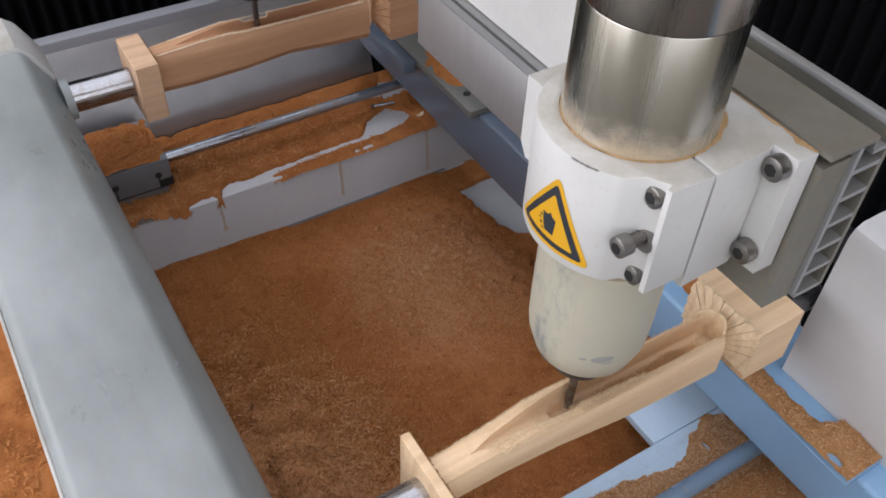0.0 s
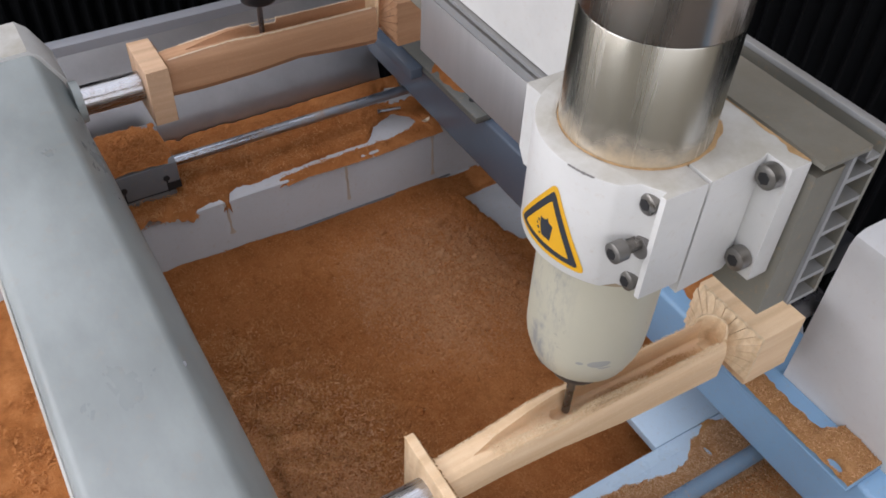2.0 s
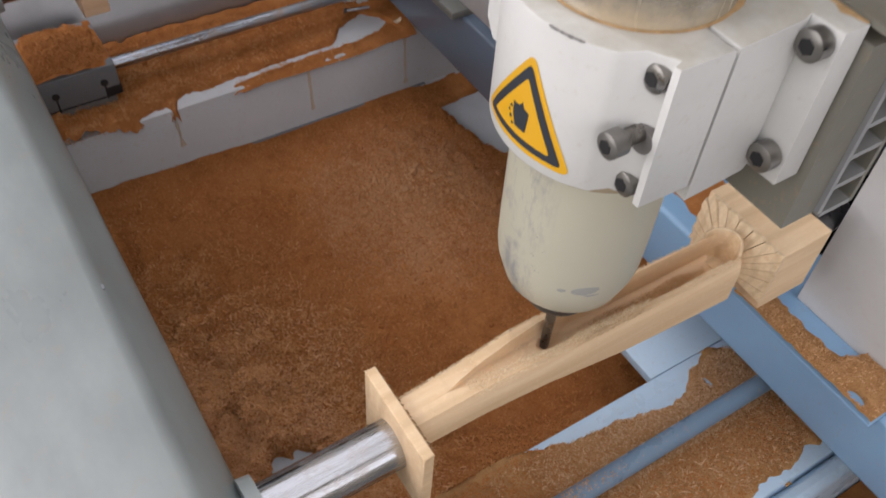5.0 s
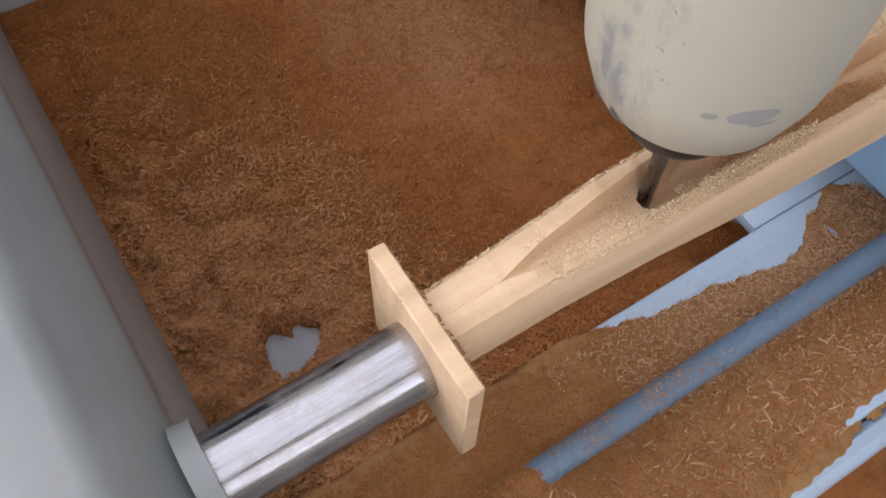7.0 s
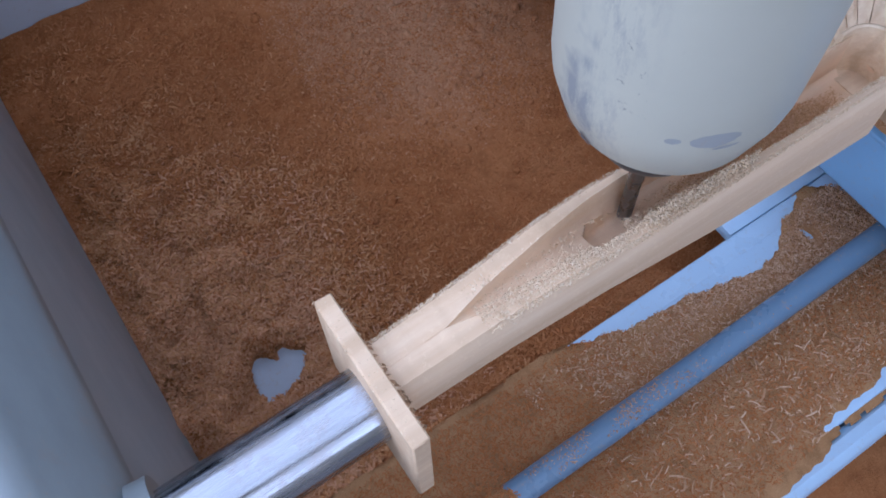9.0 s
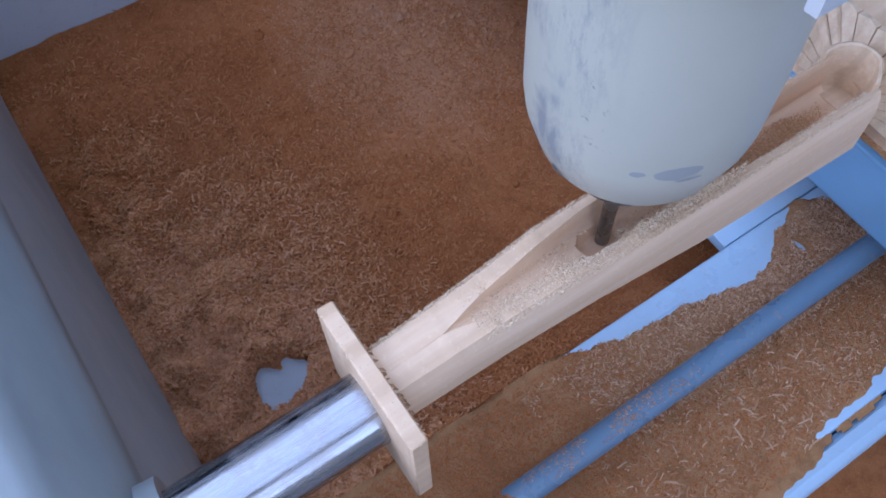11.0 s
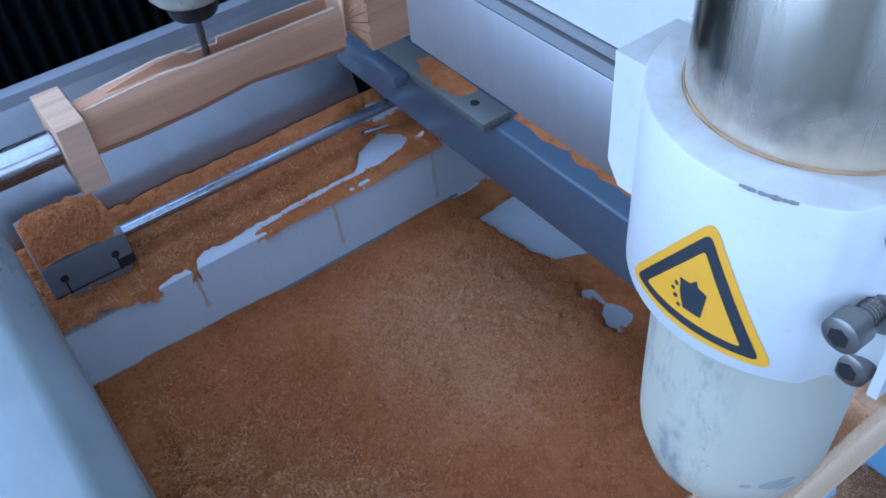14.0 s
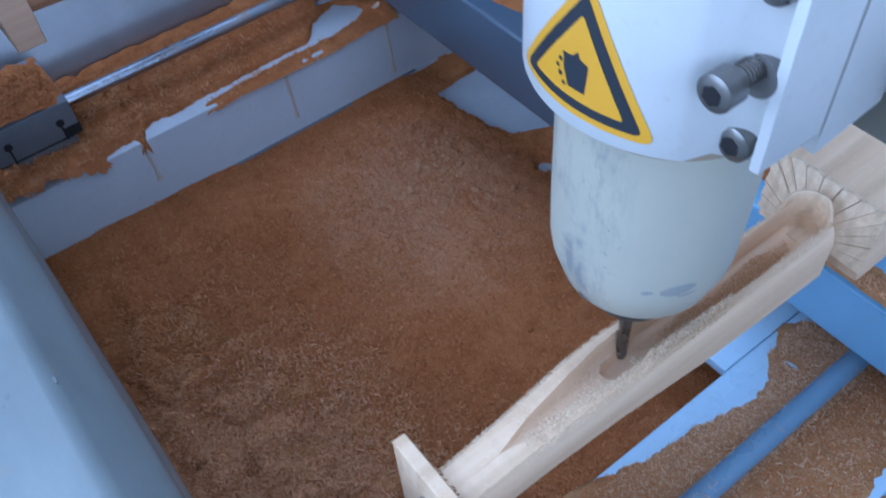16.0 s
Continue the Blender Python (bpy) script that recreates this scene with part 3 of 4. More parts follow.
def table_leg(y, plate, wood, label):
    leg = thing("table_leg", label, "table leg", (0.0005, y, LEG_Z), "table legs")
    part("end_plate", box(B(), -plate, 0.0, -0.041, 0.041, -0.038 if y < 0.3 else -0.041, 0.041, 0.0008, 1), WOOD if y < 0.3 else PLATEFAR, leg)
    bm = B()
    rings, rims = [], ([], [])
    across = [1, 0.985] + [0.95 - 1.9 * k / 22 for k in range(23)] + [-0.985, -1]
    for i in range(230):
        x = -0.0005 + 0.312 * i / 229
        yf, yn, top, bot, depth, half = section(x, y > 0.3)
        mid = (yf + yn) / 2 - 0.001 + np.interp(x, [0.10, 0.15], [0.0, 0.0022])
        slot = 0.0
        if x > 0.1195:
            slot = 0.0076 * math.sqrt(1 - max(0.0, (0.1275 - x) / 0.008) ** 2) if x < 0.1275 else np.interp(x, [0.1275, 0.145, 0.165], [0.0076, 0.0090, 0.016])
        fz = lambda q: 0.0007 * n3(x * 160, q * 9, y)
        ftop = top - (np.interp(x, [0.130, 0.138, 0.171, 0.1725], [0.0, 0.0055, 0.0065, 0.0]) if y > 0.3 else 0.0)
        pts = []
        # groove, from the far rim to the near one, with the deeper slot in it
        for q in across:
            z = top - depth * (1 - abs(q) ** 5) - 0.0004 - 0.0004 * n3(x * 90, q * 3, y + 2)
            if abs(q) < 0.97 and abs(half * q + 0.0005) < slot:
                z = min(z, top - np.interp(x, [0.12, 0.20, 0.306], [0.025, 0.030, 0.029]) * (1 - abs(half * q / max(slot, 1e-4)) ** 6 * 0.25))
            pts.append((x, mid + half * q, min(z, ftop) if q > 0.7 else z))
        # near rim, flank, underside, far flank, far rim
        pts += [(x, yn + 0.0015, top + fz(1)), (x, yn - 0.0005, top - 0.003), (x, yn - 0.003, top - 0.014), (x, yn - 0.003, bot + 0.014),
                (x, yn + 0.005, bot + 0.003), (x, (yf + yn) / 2, bot), (x, yf - 0.005, bot + 0.003), (x, yf + 0.002, bot + 0.012),
                (x, yf + 0.003, ftop - 0.014), (x, yf + 0.001, ftop - 0.003), (x, yf - 0.0008, ftop + fz(2))]
        rims[0].append((x, yn + 0.0012, top + 0.0004 + fz(1)))
        rims[1].append((x, yf - 0.0016, ftop + 0.0006 + fz(2)))
        rings.append(pts)
    loft(bm, rings)
    part("blade", bm, wood, leg, angle=30)
    if y > 0.3:
        for line, i0, i1 in ((rims[0], 6, 225), (rims[1], 24, 225)):
            bm = B()
            loft(bm, [[(x, q + w * a, z + w * b) for a, b in ((-1, -0.7), (-0.6, 0.5), (0.6, 0.5), (1, -0.7))] for (x, q, z), w in ((p, 0.0007 + 0.0006 * abs(n3(p[0] * 90, p[1] * 30))) for p in line[i0:i1])])
            part("cut_rim", bm, RIMWOOD, leg, "pale fuzzy edge left by the cutter")
    # rounded end wall of the groove: a thin lip, broken off on the near side, and the neck behind it
    bm = B()
    rings = []
    for k in range(25):
        a = radians(100 - 152 * k / 24)
        t = math.sin(math.pi * min(1.0, (k + 1) / 10))
        zt = 0.0385 + 0.0035 * math.sin(math.pi * (k + 3) / 30) + 0.0006 * n3(k * 0.8, y)
        if k > 19:
            zt -= 0.0016 * (k - 19)
        rings.append([(0.3065 + r * math.cos(a), 0.0015 + r * math.sin(a) * 0.96, z) for r, z in ((0.0155, -0.01), (0.0160, zt - 0.001), (0.0170, zt), (0.0183, zt - 0.0006), (0.0188, zt - 0.006), (0.0175, -0.01))])
    loft(bm, rings)
    prism(bm, [(0.3065 + 0.0157 * math.cos(q), 0.0015 + 0.0150 * math.sin(q)) for q in np.linspace(-1.5, 1.5, 16)], -0.012, 0.0066)
    part("groove_lip", bm, ENDGRAIN, leg, "pale rounded lip closing the groove")
    part("neck", tube(B(), (0.3235, 0.004, 0.002), (0.339, 0.004, 0.004), 0.0135, seg=28), wood, leg)
    # torn splinters along the plate's edge
    rs = random.Random(int(y * 100) + 50)
    bm = B()
    for k in range(26):
        sy = rs.uniform(-0.037, -0.006) if k < 18 else rs.uniform(-0.006, 0.03)
        w, h = rs.uniform(0.0006, 0.0014), rs.uniform(0.0015, 0.005)
        p = [bm.verts.new(q) for q in ((-0.0002, sy - w, 0.0411), (-0.0002, sy + w, 0.0411), (0.0014, sy, 0.0405), (0.0008 + h * 0.5, sy + rs.uniform(-0.002, 0.002), 0.040 - h))]
        for q in ((0, 1, 2), (0, 3, 1), (1, 3, 2), (0, 2, 3)):
            bm.faces.new([p[i] for i in q])
    bmesh.ops.recalc_face_normals(bm, faces=bm.faces)
    part("torn_edge", bm, SPLINTER, leg, "torn brown splinters")
    bm = B()
    box(bm, 0.338, 0.397, -0.036, 0.051, -0.028, 0.043, 0.001, 1)
    part("head_block", bm, wood, leg)
    # fan of gouge cuts between stop and block
    n = 15
    for k in range(n):
        a0, a1 = math.pi * (-0.12 + 1.24 * k / n), math.pi * (-0.12 + 1.24 * (k + 0.93) / n)
        r1 = 0.056
        def p(a, r, x):
            yy, zz = max(-0.037, min(0.052, 0.004 + r * math.cos(a))), max(-0.029, min(0.044, 0.004 + r * math.sin(a)))
            return (x, yy, zz)
        am = (a0 + a1) / 2
        dx = 0.0012 * n3(k * 1.7, y)
        bm = B()
        v = [bm.verts.new(q) for q in (p(a0, 0.012, 0.322), p(a1, 0.012, 0.322), p(a1, r1, 0.3345 + dx), p(am, r1 + 0.002, 0.3372), p(a0, r1, 0.3345))]
        w = [bm.verts.new(q) for q in (p(a0, 0.012, 0.339), p(a1, 0.012, 0.339), p(a1, r1, 0.339), p(am, r1 + 0.002, 0.339), p(a0, r1, 0.339))]
        bm.faces.new(v); bm.faces.new(w[::-1])
        for i in range(5):
            bm.faces.new((v[i], w[i], w[(i + 1) % 5], v[(i + 1) % 5]))
        bmesh.ops.recalc_face_normals(bm, faces=bm.faces)
        part("gouge_facet", bm, ENDGRAIN if y < 0.3 else wood, leg, angle=20)
    return leg


table_leg(LEG_Y, 0.009, WOOD, "pale pine furniture leg with a half-milled groove")
far_leg = table_leg(LEG_Y + PITCH, 0.03, WOODFAR, "orange-toned pine furniture leg with a half-milled groove")
far_leg.location.x = -0.002
for y, z in ((-0.022, 0.020), (0.022, 0.034)):
    part("screw_hole", tube(B(), (0.3310, y, z), (0.3385, y, z), 0.0055, seg=18), DARK, far_leg)

# ---- the milling head: beam, clamps, spindles; built round the near cutter's tip ----
G = Vector((0.125, -0.039, 0.386))
head = thing("milling_head", "white and aluminium milling head with two steel spindles on one beam", "milling machine", G)
# aluminium beam: x 0.08 to 0.135 behind the axis, slots open at its end
ZB0, ZB1 = 0.562 - G.z, 0.708 - G.z
Y0, Y1 = -0.097, 1.02
part("beam_core", box(B(), 0.0725, 0.0999, Y0 + 0.003, Y1, ZB0 + 0.004, ZB1 - 0.012), ALU, head)
part("beam_back", box(B(), 0.130, 0.134, Y0, Y1, ZB0, ZB1), ALU, head)
steps = 6
for k in range(steps + 1):
    z = ZB0 + (ZB1 - ZB0 - 0.004) * k / steps
    part("extrusion_rib", box(B(), 0.0722 if k == steps else 0.1041, 0.1165 if k == steps else 0.1299, Y0, Y1, z, z + 0.004), ALU if k == steps else LIPALU, head)
part("channel_floor", box(B(), 0.1167, 0.1299, Y0, Y1, ZB1 - 0.015, ZB1 - 0.012), LIPALU, head)
part("channel_wall", box(B(), 0.1166, 0.1184, Y0 + 0.001, Y1, ZB1 - 0.0118, ZB1 - 0.0042), LIPALU, head)
part("beam_web", box(B(), 0.100, 0.104, Y0, Y1, ZB0 + 0.0045, ZB1 - 0.0045), LIPALU, head)
bm = B()
box(bm, 0.1275, 0.1352, Y0 - 0.0005, Y1, ZB1 + 0.0003, ZB1 + 0.0050, 0.001)
part("edge_rail", bm, LIPALU, head, "pale aluminium edge rail")
bm = B()
box(bm, 0.0650, 0.0718, 0.10, Y1, 0.598 - G.z, 0.607 - G.z)
box(bm, 0.0640, 0.0718, 0.10, Y1, 0.612 - G.z, 0.6155 - G.z)
part("slot_lip", bm, LIPALU, head)
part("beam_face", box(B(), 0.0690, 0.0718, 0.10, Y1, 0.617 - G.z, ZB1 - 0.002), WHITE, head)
part("lower_panel", box(B(), 0.0655, 0.0720, -0.008, 0.385, 0.526 - G.z, 0.5965 - G.z, 0.001), PANEL, head, "smooth grey panel under the beam")


def screw(parent, x, y, z, stick=0.0, r=0.0067):
    """Socket screw along x; its head looks towards -x."""
    bm = B()
    for a, b, ra, rb in ((x - stick - 0.009, x - stick - 0.0005, r, r), (x - stick - 0.0102, x - stick - 0.0091, r * 0.72, r)):
        tube(bm, (a, y, z), (b, y, z), ra, rb, 24, caps=True)
    if stick:
        tube(bm, (x - stick - 0.0004, y, z), (x, y, z), r * 0.62, seg=18)
        for k in range(int(stick / 0.0016)):
            q = x - stick + 0.0016 * k
            tube(bm, (q, y, z), (q + 0.0008, y, z), r * 0.68, r * 0.6, 16)
    s = part("socket_screw", bm, BOLTM, parent)
    part("hex_socket", tube(B(), (x - stick - 0.0107, y, z), (x - stick - 0.0101, y, z), r * 0.55, seg=6), DARK, parent)
    return s


R, OX, OY = 0.0670, 0.0, -0.0040
TX, TY, TR = 0.0008, -0.0010, 0.0505


def clamp(y):
    """The split clamp round a spindle: a round front half and a square rear half."""
    z0, z1 = 0.618 - G.z, 0.706 - G.z
    inner = [(0.0512 * math.cos(a) + TX, 0.0512 * math.sin(a) + y + TY) for a in np.linspace(math.pi * 1.5, math.pi * 0.5, 25)]
    outer = [(R * math.cos(a) + OX, R * math.sin(a) + y + OY) for a in np.linspace(math.pi * 0.56, math.pi * 1.235, 32)]
    far = [(-0.0012, y + 0.0610)]
    near = [(-0.0385, y - 0.0530), (-0.0300, y - 0.066), (-0.0350, y - 0.0675), (-0.0345, y - 0.0715), (-0.0012, y - 0.0725)]
    bm = B()
    prism(bm, [(-0.0012, y + TY + 0.0512)] + far + outer + near + [(-0.0012, y + TY - 0.0512)] + inner[1:-1], z0, z1, 0.0012)
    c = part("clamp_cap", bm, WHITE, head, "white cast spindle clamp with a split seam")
    # the far ear, with its lower corner cut off
    bm = B()
    loft(bm, [[(x, y + q, z) for q, z in ((0.050, z1 - 0.0012), (0.0685, z1 - 0.0012), (0.0685, z1 - 0.056), (0.0615, z1 - 0.067), (0.050, z1 - 0.067))] for x in (-0.0365, -0.0014)])
    part("far_ear", bm, WHITE, c)
    bm = B()
    back = [(0.0512 * math.cos(a) + TX, 0.0512 * math.sin(a) + y + TY) for a in np.linspace(math.pi * 0.5, -math.pi * 0.5, 25)]
    body = [(0.0012, y + TY - 0.0512), (0.0012, y - 0.0725), (0.046, y - 0.0705), (0.0525, y - 0.068), (0.0535, y - 0.088), (0.071, y - 0.088), (0.071, y + 0.092), (0.0545, y + 0.092), (0.0535, y + 0.068), (0.048, y + 0.064), (0.0012, y + 0.066), (0.0012, y + TY + 0.0512)]
    prism(bm, body + back[1:-1], z0 - 0.012, z1, 0.0012)
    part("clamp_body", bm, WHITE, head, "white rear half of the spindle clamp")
    ys = y - 0.0595
    for a0, a1, wide in ((3.33, 3.42, 0.0003), (3.425, 3.62, 0.0003)):
        bm = B()
        rings = []
        for k in range(33):
            a = a0 + (a1 - a0) * k / 32
            w = wide * math.sin(math.pi * (k + 0.5) / 33) ** 0.5 * max(0.03, 0.35 + 1.3 * n3(a * 60, 1.5))
            rings.append([(OX + (R + q) * math.cos(a), y + OY + (R + q) * math.sin(a), z1 + d) for q, d in ((0.0003, -0.0006 - w * 2.2), (0.0003, -0.0005 + w * 0.3), (-0.0001, -0.0002), (-0.0002 - 2.5 * w, 0.0002))])
        loft(bm, rings, closed=False)
        part("paint_chip", bm, CHIPPED, c, "dark chipped edge")
    screw(c, -0.0272, ys + 0.0005, 0.6935 - G.z, 0.0, 0.0076)
    screw(c, -0.0272, ys + 0.0005, 0.6260 - G.z, 0.0, 0.0074)
    screw(c, -0.0285, ys, 0.6610 - G.z, 0.018, 0.0072)
    # the recess is not cut; a dark disc shows its shade
    part("bolt_pocket", tube(B(), (-0.0352, ys - 0.001, 0.658 - G.z), (-0.0300, ys - 0.001, 0.658 - G.z), 0.0085, seg=24), CHIPPED, c, "dark disc for the shade in the bolt pocket")
    for s in (-1, 1):
        for z in (z1 - 0.010, z0 + 0.005):
            screw(c, 0.0530, y + s * 0.078, z, 0.0, 0.0085)
    return c


def spindle(y):
    z1 = 0.701 - G.z
    prof = [(TR, 0.60 - G.z), (TR, 0.7895 - G.z), (TR - 0.0003, 0.790 - G.z), (0.0, 0.790 - G.z)]
    t = part("spindle_tube", lathe(B(), prof, TX, y + TY, 72), TUBE, head, "brushed stainless-steel spindle housing")
    part("upper_housing", lathe(B(), [(0.0, 0.7903 - G.z), (TR - 0.0003, 0.7904 - G.z), (TR, 0.7909 - G.z), (TR, 0.99 - G.z), (TR - 0.003, 0.995 - G.z), (0.0, 0.995 - G.z)], TX, y + TY, 72), TUBE2, t, "darker polished upper housing")
    nose = [(0.0, 0.4698 - G.z), (0.020, 0.4692 - G.z), (0.034, 0.4692 - G.z), (0.0365, 0.4707 - G.z), (0.0415, 0.4772 - G.z), (0.0472, 0.4955 - G.z), (0.0484, 0.504 - G.z), (0.0490, 0.530 - G.z), (0.0493, 0.613 - G.z), (0.050, 0.6135 - G.z), (0.050, 0.62 - G.z)]
    part("spindle_nose", lathe(B(), nose, 0, y, 64), NOSE, t, "scuffed white-painted spindle nose")
    nut = [(0.0, 0.447 - G.z), (0.012, 0.447 - G.z), (0.0238, 0.449 - G.z), (0.0268, 0.455 - G.z), (0.0276, 0.4690 - G.z)]
    part("collet_nut", lathe(B(), nut, 0, y, 32), NUT, t, "black collet nut")
    bm = lathe(B(), [(0.0, -0.0085), (0.0026, -0.0082), (0.0037, -0.0072), (0.0037, 0.026), (0.0040, 0.0262), (0.0040, 0.066)], 0, y, 20)
    part("milling_cutter", bm, CUT, t, "thin dark round-nosed cutter")
    for a0, a1, seed in ((2.05, 2.45, 1), (2.52, 2.98, 2), (3.06, 3.24, 3)):
        bm = B()
        rings = []
        for k in range(31):
            a = a0 + (a1 - a0) * k / 30
            w = math.sin(math.pi * (k + 0.3) / 31) * max(0.06, 0.45 + 0.9 * n3(a * 26, seed))
            rings.append([(r * math.cos(a), y + r * math.sin(a), z - G.z) for r, z in ((0.0418, 0.4767), (0.0418 + 0.0030 * w, 0.4767 + 0.0095 * w))])
        loft(bm, rings, closed=False)
        part("paint_chip", bm, CHIPPED, t, "dark chipped edge")
    if y == 0:
        for a0, z0, w, h in ((4.24, 0.5095, 0.0092, 0.0038), (3.93, 0.5085, 0.0030, 0.0016), (4.34, 0.5048, 0.0050, 0.0008)):
            bm = B()
            f = [(w * math.cos(q) * (1 + 0.12 * n3(q * 3, a0)), h * math.sin(q) * (1 + 0.2 * n3(q * 2, 5)) + 0.12 * w * math.cos(q)) for q in np.linspace(0, 6.1, 28)]
            bm.faces.new([bm.verts.new((u, v, 0)) for u, v in f])
            for k in range(1, 8):
                bmesh.ops.bisect_plane(bm, geom=bm.verts[:] + bm.edges[:] + bm.faces[:], plane_co=(w * (k / 4 - 1), 0, 0), plane_no=(1, 0, 0))
            for v in bm.verts:
                a = a0 + v.co.x / 0.0484
                v.co = Vector((0.0487 * math.cos(a), 0.0487 * math.sin(a), z0 - G.z + v.co.y))
            part("rub_mark", bm, SMEAR, t, "grey rub mark")
    return t


SPREAD = 0.70


def dust_ring(y):
    bm = B()
    rings = []
    for k in range(97):
        a = 2 * math.pi * k / 96
        w = 0.0008 + 0.0085 * max(0.0, math.cos(a + 0.35)) ** 3 * (0.7 + 0.9 * n3(math.cos(a) * 4, math.sin(a) * 4, 7)) + 0.0014 * n3(math.cos(a) * 5, math.sin(a) * 5, 4)
        w = max(0.0006, w)
        rings.append([(TX + (TR + q * w) * math.cos(a), y + TY + (TR + q * w) * math.sin(a), 0.706 - G.z + h) for q, h in ((0.0, -0.0005), (0.0, 0.0014 * min(1, w / 0.002)), (0.5, 0.0008), (1.0, -0.0005))])
    loft(bm, rings, closed=False, caps=False)
    return part("dust_ring", bm, RINGD, head, "ring of brown dust round the spindle")


def edge_dust(y):
    """Dust caught along the clamp's outer top edge."""
    bm = B()
    rings = []
    for k in range(41):
        q = y - 0.0875 + 0.085 * k / 40
        w = 0.0006 + 0.0075 * max(0.0, 0.75 - k / 40) * max(0.0, 0.55 + n3(q * 130, 3.3))
        rings.append([(0.0708 - w, q, 0.7062 - G.z), (0.0708 - w * 0.6, q, 0.7067 - G.z), (0.0708, q, 0.7066 - G.z)])
    loft(bm, rings, closed=False)
    return part("edge_dust", bm, RINGD, head, "orange dust along the clamp's edge")


for y in (0.0, SPREAD):
    edge_dust(y)
    near_clamp = clamp(y)
    spindle(y)
    dust_ring(y)
    if y == 0:
        cap_ob = near_clamp

# warning sticker: bent round the clamp's front half


def on_cap(u, v, lift=0.0002):
    """u: metres round the cap from its front, v: height over its middle."""
    a = math.pi + u / R
    return (OX + (R + lift) * math.cos(a), OY + (R + lift) * math.sin(a), 0.6615 - G.z + v)


def curved_patch(outline, lift, thick=0.0):
    """A thin sticker of the outline, cut into slices so that it follows the curve."""
    bm = B()
    f = bm.faces.new([bm.verts.new((u, v, 0)) for u, v in outline])
    us = [p[0] for p in outline]
    for k in range(1, 14):
        cut = min(us) + (max(us) - min(us)) * k / 14
        bmesh.ops.bisect_plane(bm, geom=bm.verts[:] + bm.edges[:] + bm.faces[:], plane_co=(cut, 0, 0), plane_no=(1, 0, 0))
    for v in bm.verts:
        v.co = Vector(on_cap(v.co.x, v.co.y, lift))
    bmesh.ops.recalc_face_normals(bm, faces=bm.faces)
    return bm


def rounded(pts, r, n=5):
    out = []
    m = len(pts)
    for i in range(m):
        p, a, b = Vector(pts[i]), Vector(pts[i - 1]), Vector(pts[(i + 1) % m])
        da, db = (a - p).normalized(), (b - p).normalized()
        for k in range(n + 1):
            t = k / n
            q = p + da * r * (1 - t) ** 2 + db * r * t ** 2
            out.append((q.x, q.y))
    return out


TRI = [(-0.0345, -0.0350), (0.0072, 0.0255), (0.0395, -0.0372)]
cx, cy = sum(p[0] for p in TRI) / 3, sum(p[1] for p in TRI) / 3


def shrink(k):
    return [(cx + (a - cx) * k, cy + (b - cy) * k) for a, b in TRI]


part("warning_sticker", curved_patch(rounded(TRI, 0.007), 0.0003), YELLOW, cap_ob, "yellow triangular injury warning sticker")
part("sticker_border", curved_patch(rounded(shrink(0.84), 0.004), 0.0005), BLACK, cap_ob)
part("sticker_field", curved_patch(rounded(shrink(0.62), 0.002), 0.0007), YELLOW, cap_ob)
glyph = [(0.002, -0.009), (0.010, -0.009), (0.011, 0.004), (0.007, 0.0055), (0.006, 0.0085), (0.0035, 0.0055), (-0.001, 0.005), (-0.0005, -0.002)]
part("sticker_glyph", curved_patch([(cx + a - 0.005, cy + b + 0.001) for a, b in glyph], 0.0009), BLACK, cap_ob)
bm = B()
for a, b, s in ((-0.0075, 0.002, 0.0011), (-0.0088, -0.0015, 0.0010), (-0.0072, -0.0045, 0.0012), (-0.0055, 0.0055, 0.0009), (-0.0052, -0.008, 0.0010)):
    sub = curved_patch([(cx + a + s * math.cos(k), cy + b + s * math.sin(k)) for k in np.linspace(0, 5.5, 8)], 0.0009)
    me = bpy.data.meshes.new("dot"); sub.to_mesh(me); sub.free(); bm.from_mesh(me); bpy.data.meshes.remove(me)
part("sticker_dots", bm, BLACK, cap_ob)


# ---- black bellows behind ----
def bellows(name, x0, y0, x1, y1, z0, z1, folds, depth, label):
    b = thing(name, label, "bellows")
    d = Vector((x1 - x0, y1 - y0, 0))
    nrm = Vector((-d.y, d.x, 0)).normalized()
    step = d / folds
    me = None
    for k in range(folds):
        if me is None:
            bm = B()
            c = [Vector((0, 0, 0)), step * 0.42 + nrm * depth, step * 0.58 + nrm * depth, step]
            loft(bm, [[(p.x, p.y, 0.0) for p in c], [(p.x, p.y, z1 - z0) for p in c]], closed=False)
            me = finish(bm, "pleat", BELLOWS, 10)
        p = new("pleat", me)
        p.parent = b
        p.location = (x0 + step.x * k, y0 + step.y * k, z0)
    e0, e1 = Vector((x0, y0, 0)), Vector((x1, y1, 0))
    lo, hi = (min(x0, x1) - 0.01, max(x0, x1) + 0.01), (min(y0, y1) - 0.01, max(y0, y1) + 0.01)
    part("top_bar", box(B(), *lo, *hi, z1, z1 + 0.02, 0.002), NUT, b)
    return b


bellows("bellows_cover", 0.78, -0.9, 0.78, 1.25, -0.2, 1.1, 75, 0.013, "black pleated bellows guarding the machine's side")
bellows("bellows_cover", 0.76, 1.29, -1.0, 1.29, -0.4, 0.9, 60, 0.013, "black pleated bellows along the far side")


# ---- sawdust ----
def blob(x, y, cx, cy, rx, ry, ang=0.0):
    c, s = math.cos(ang), math.sin(ang)
    u, v = ((x - cx) * c + (y - cy) * s) / rx, (-(x - cx) * s + (y - cy) * c) / ry
    return math.exp(-(u * u + v * v))


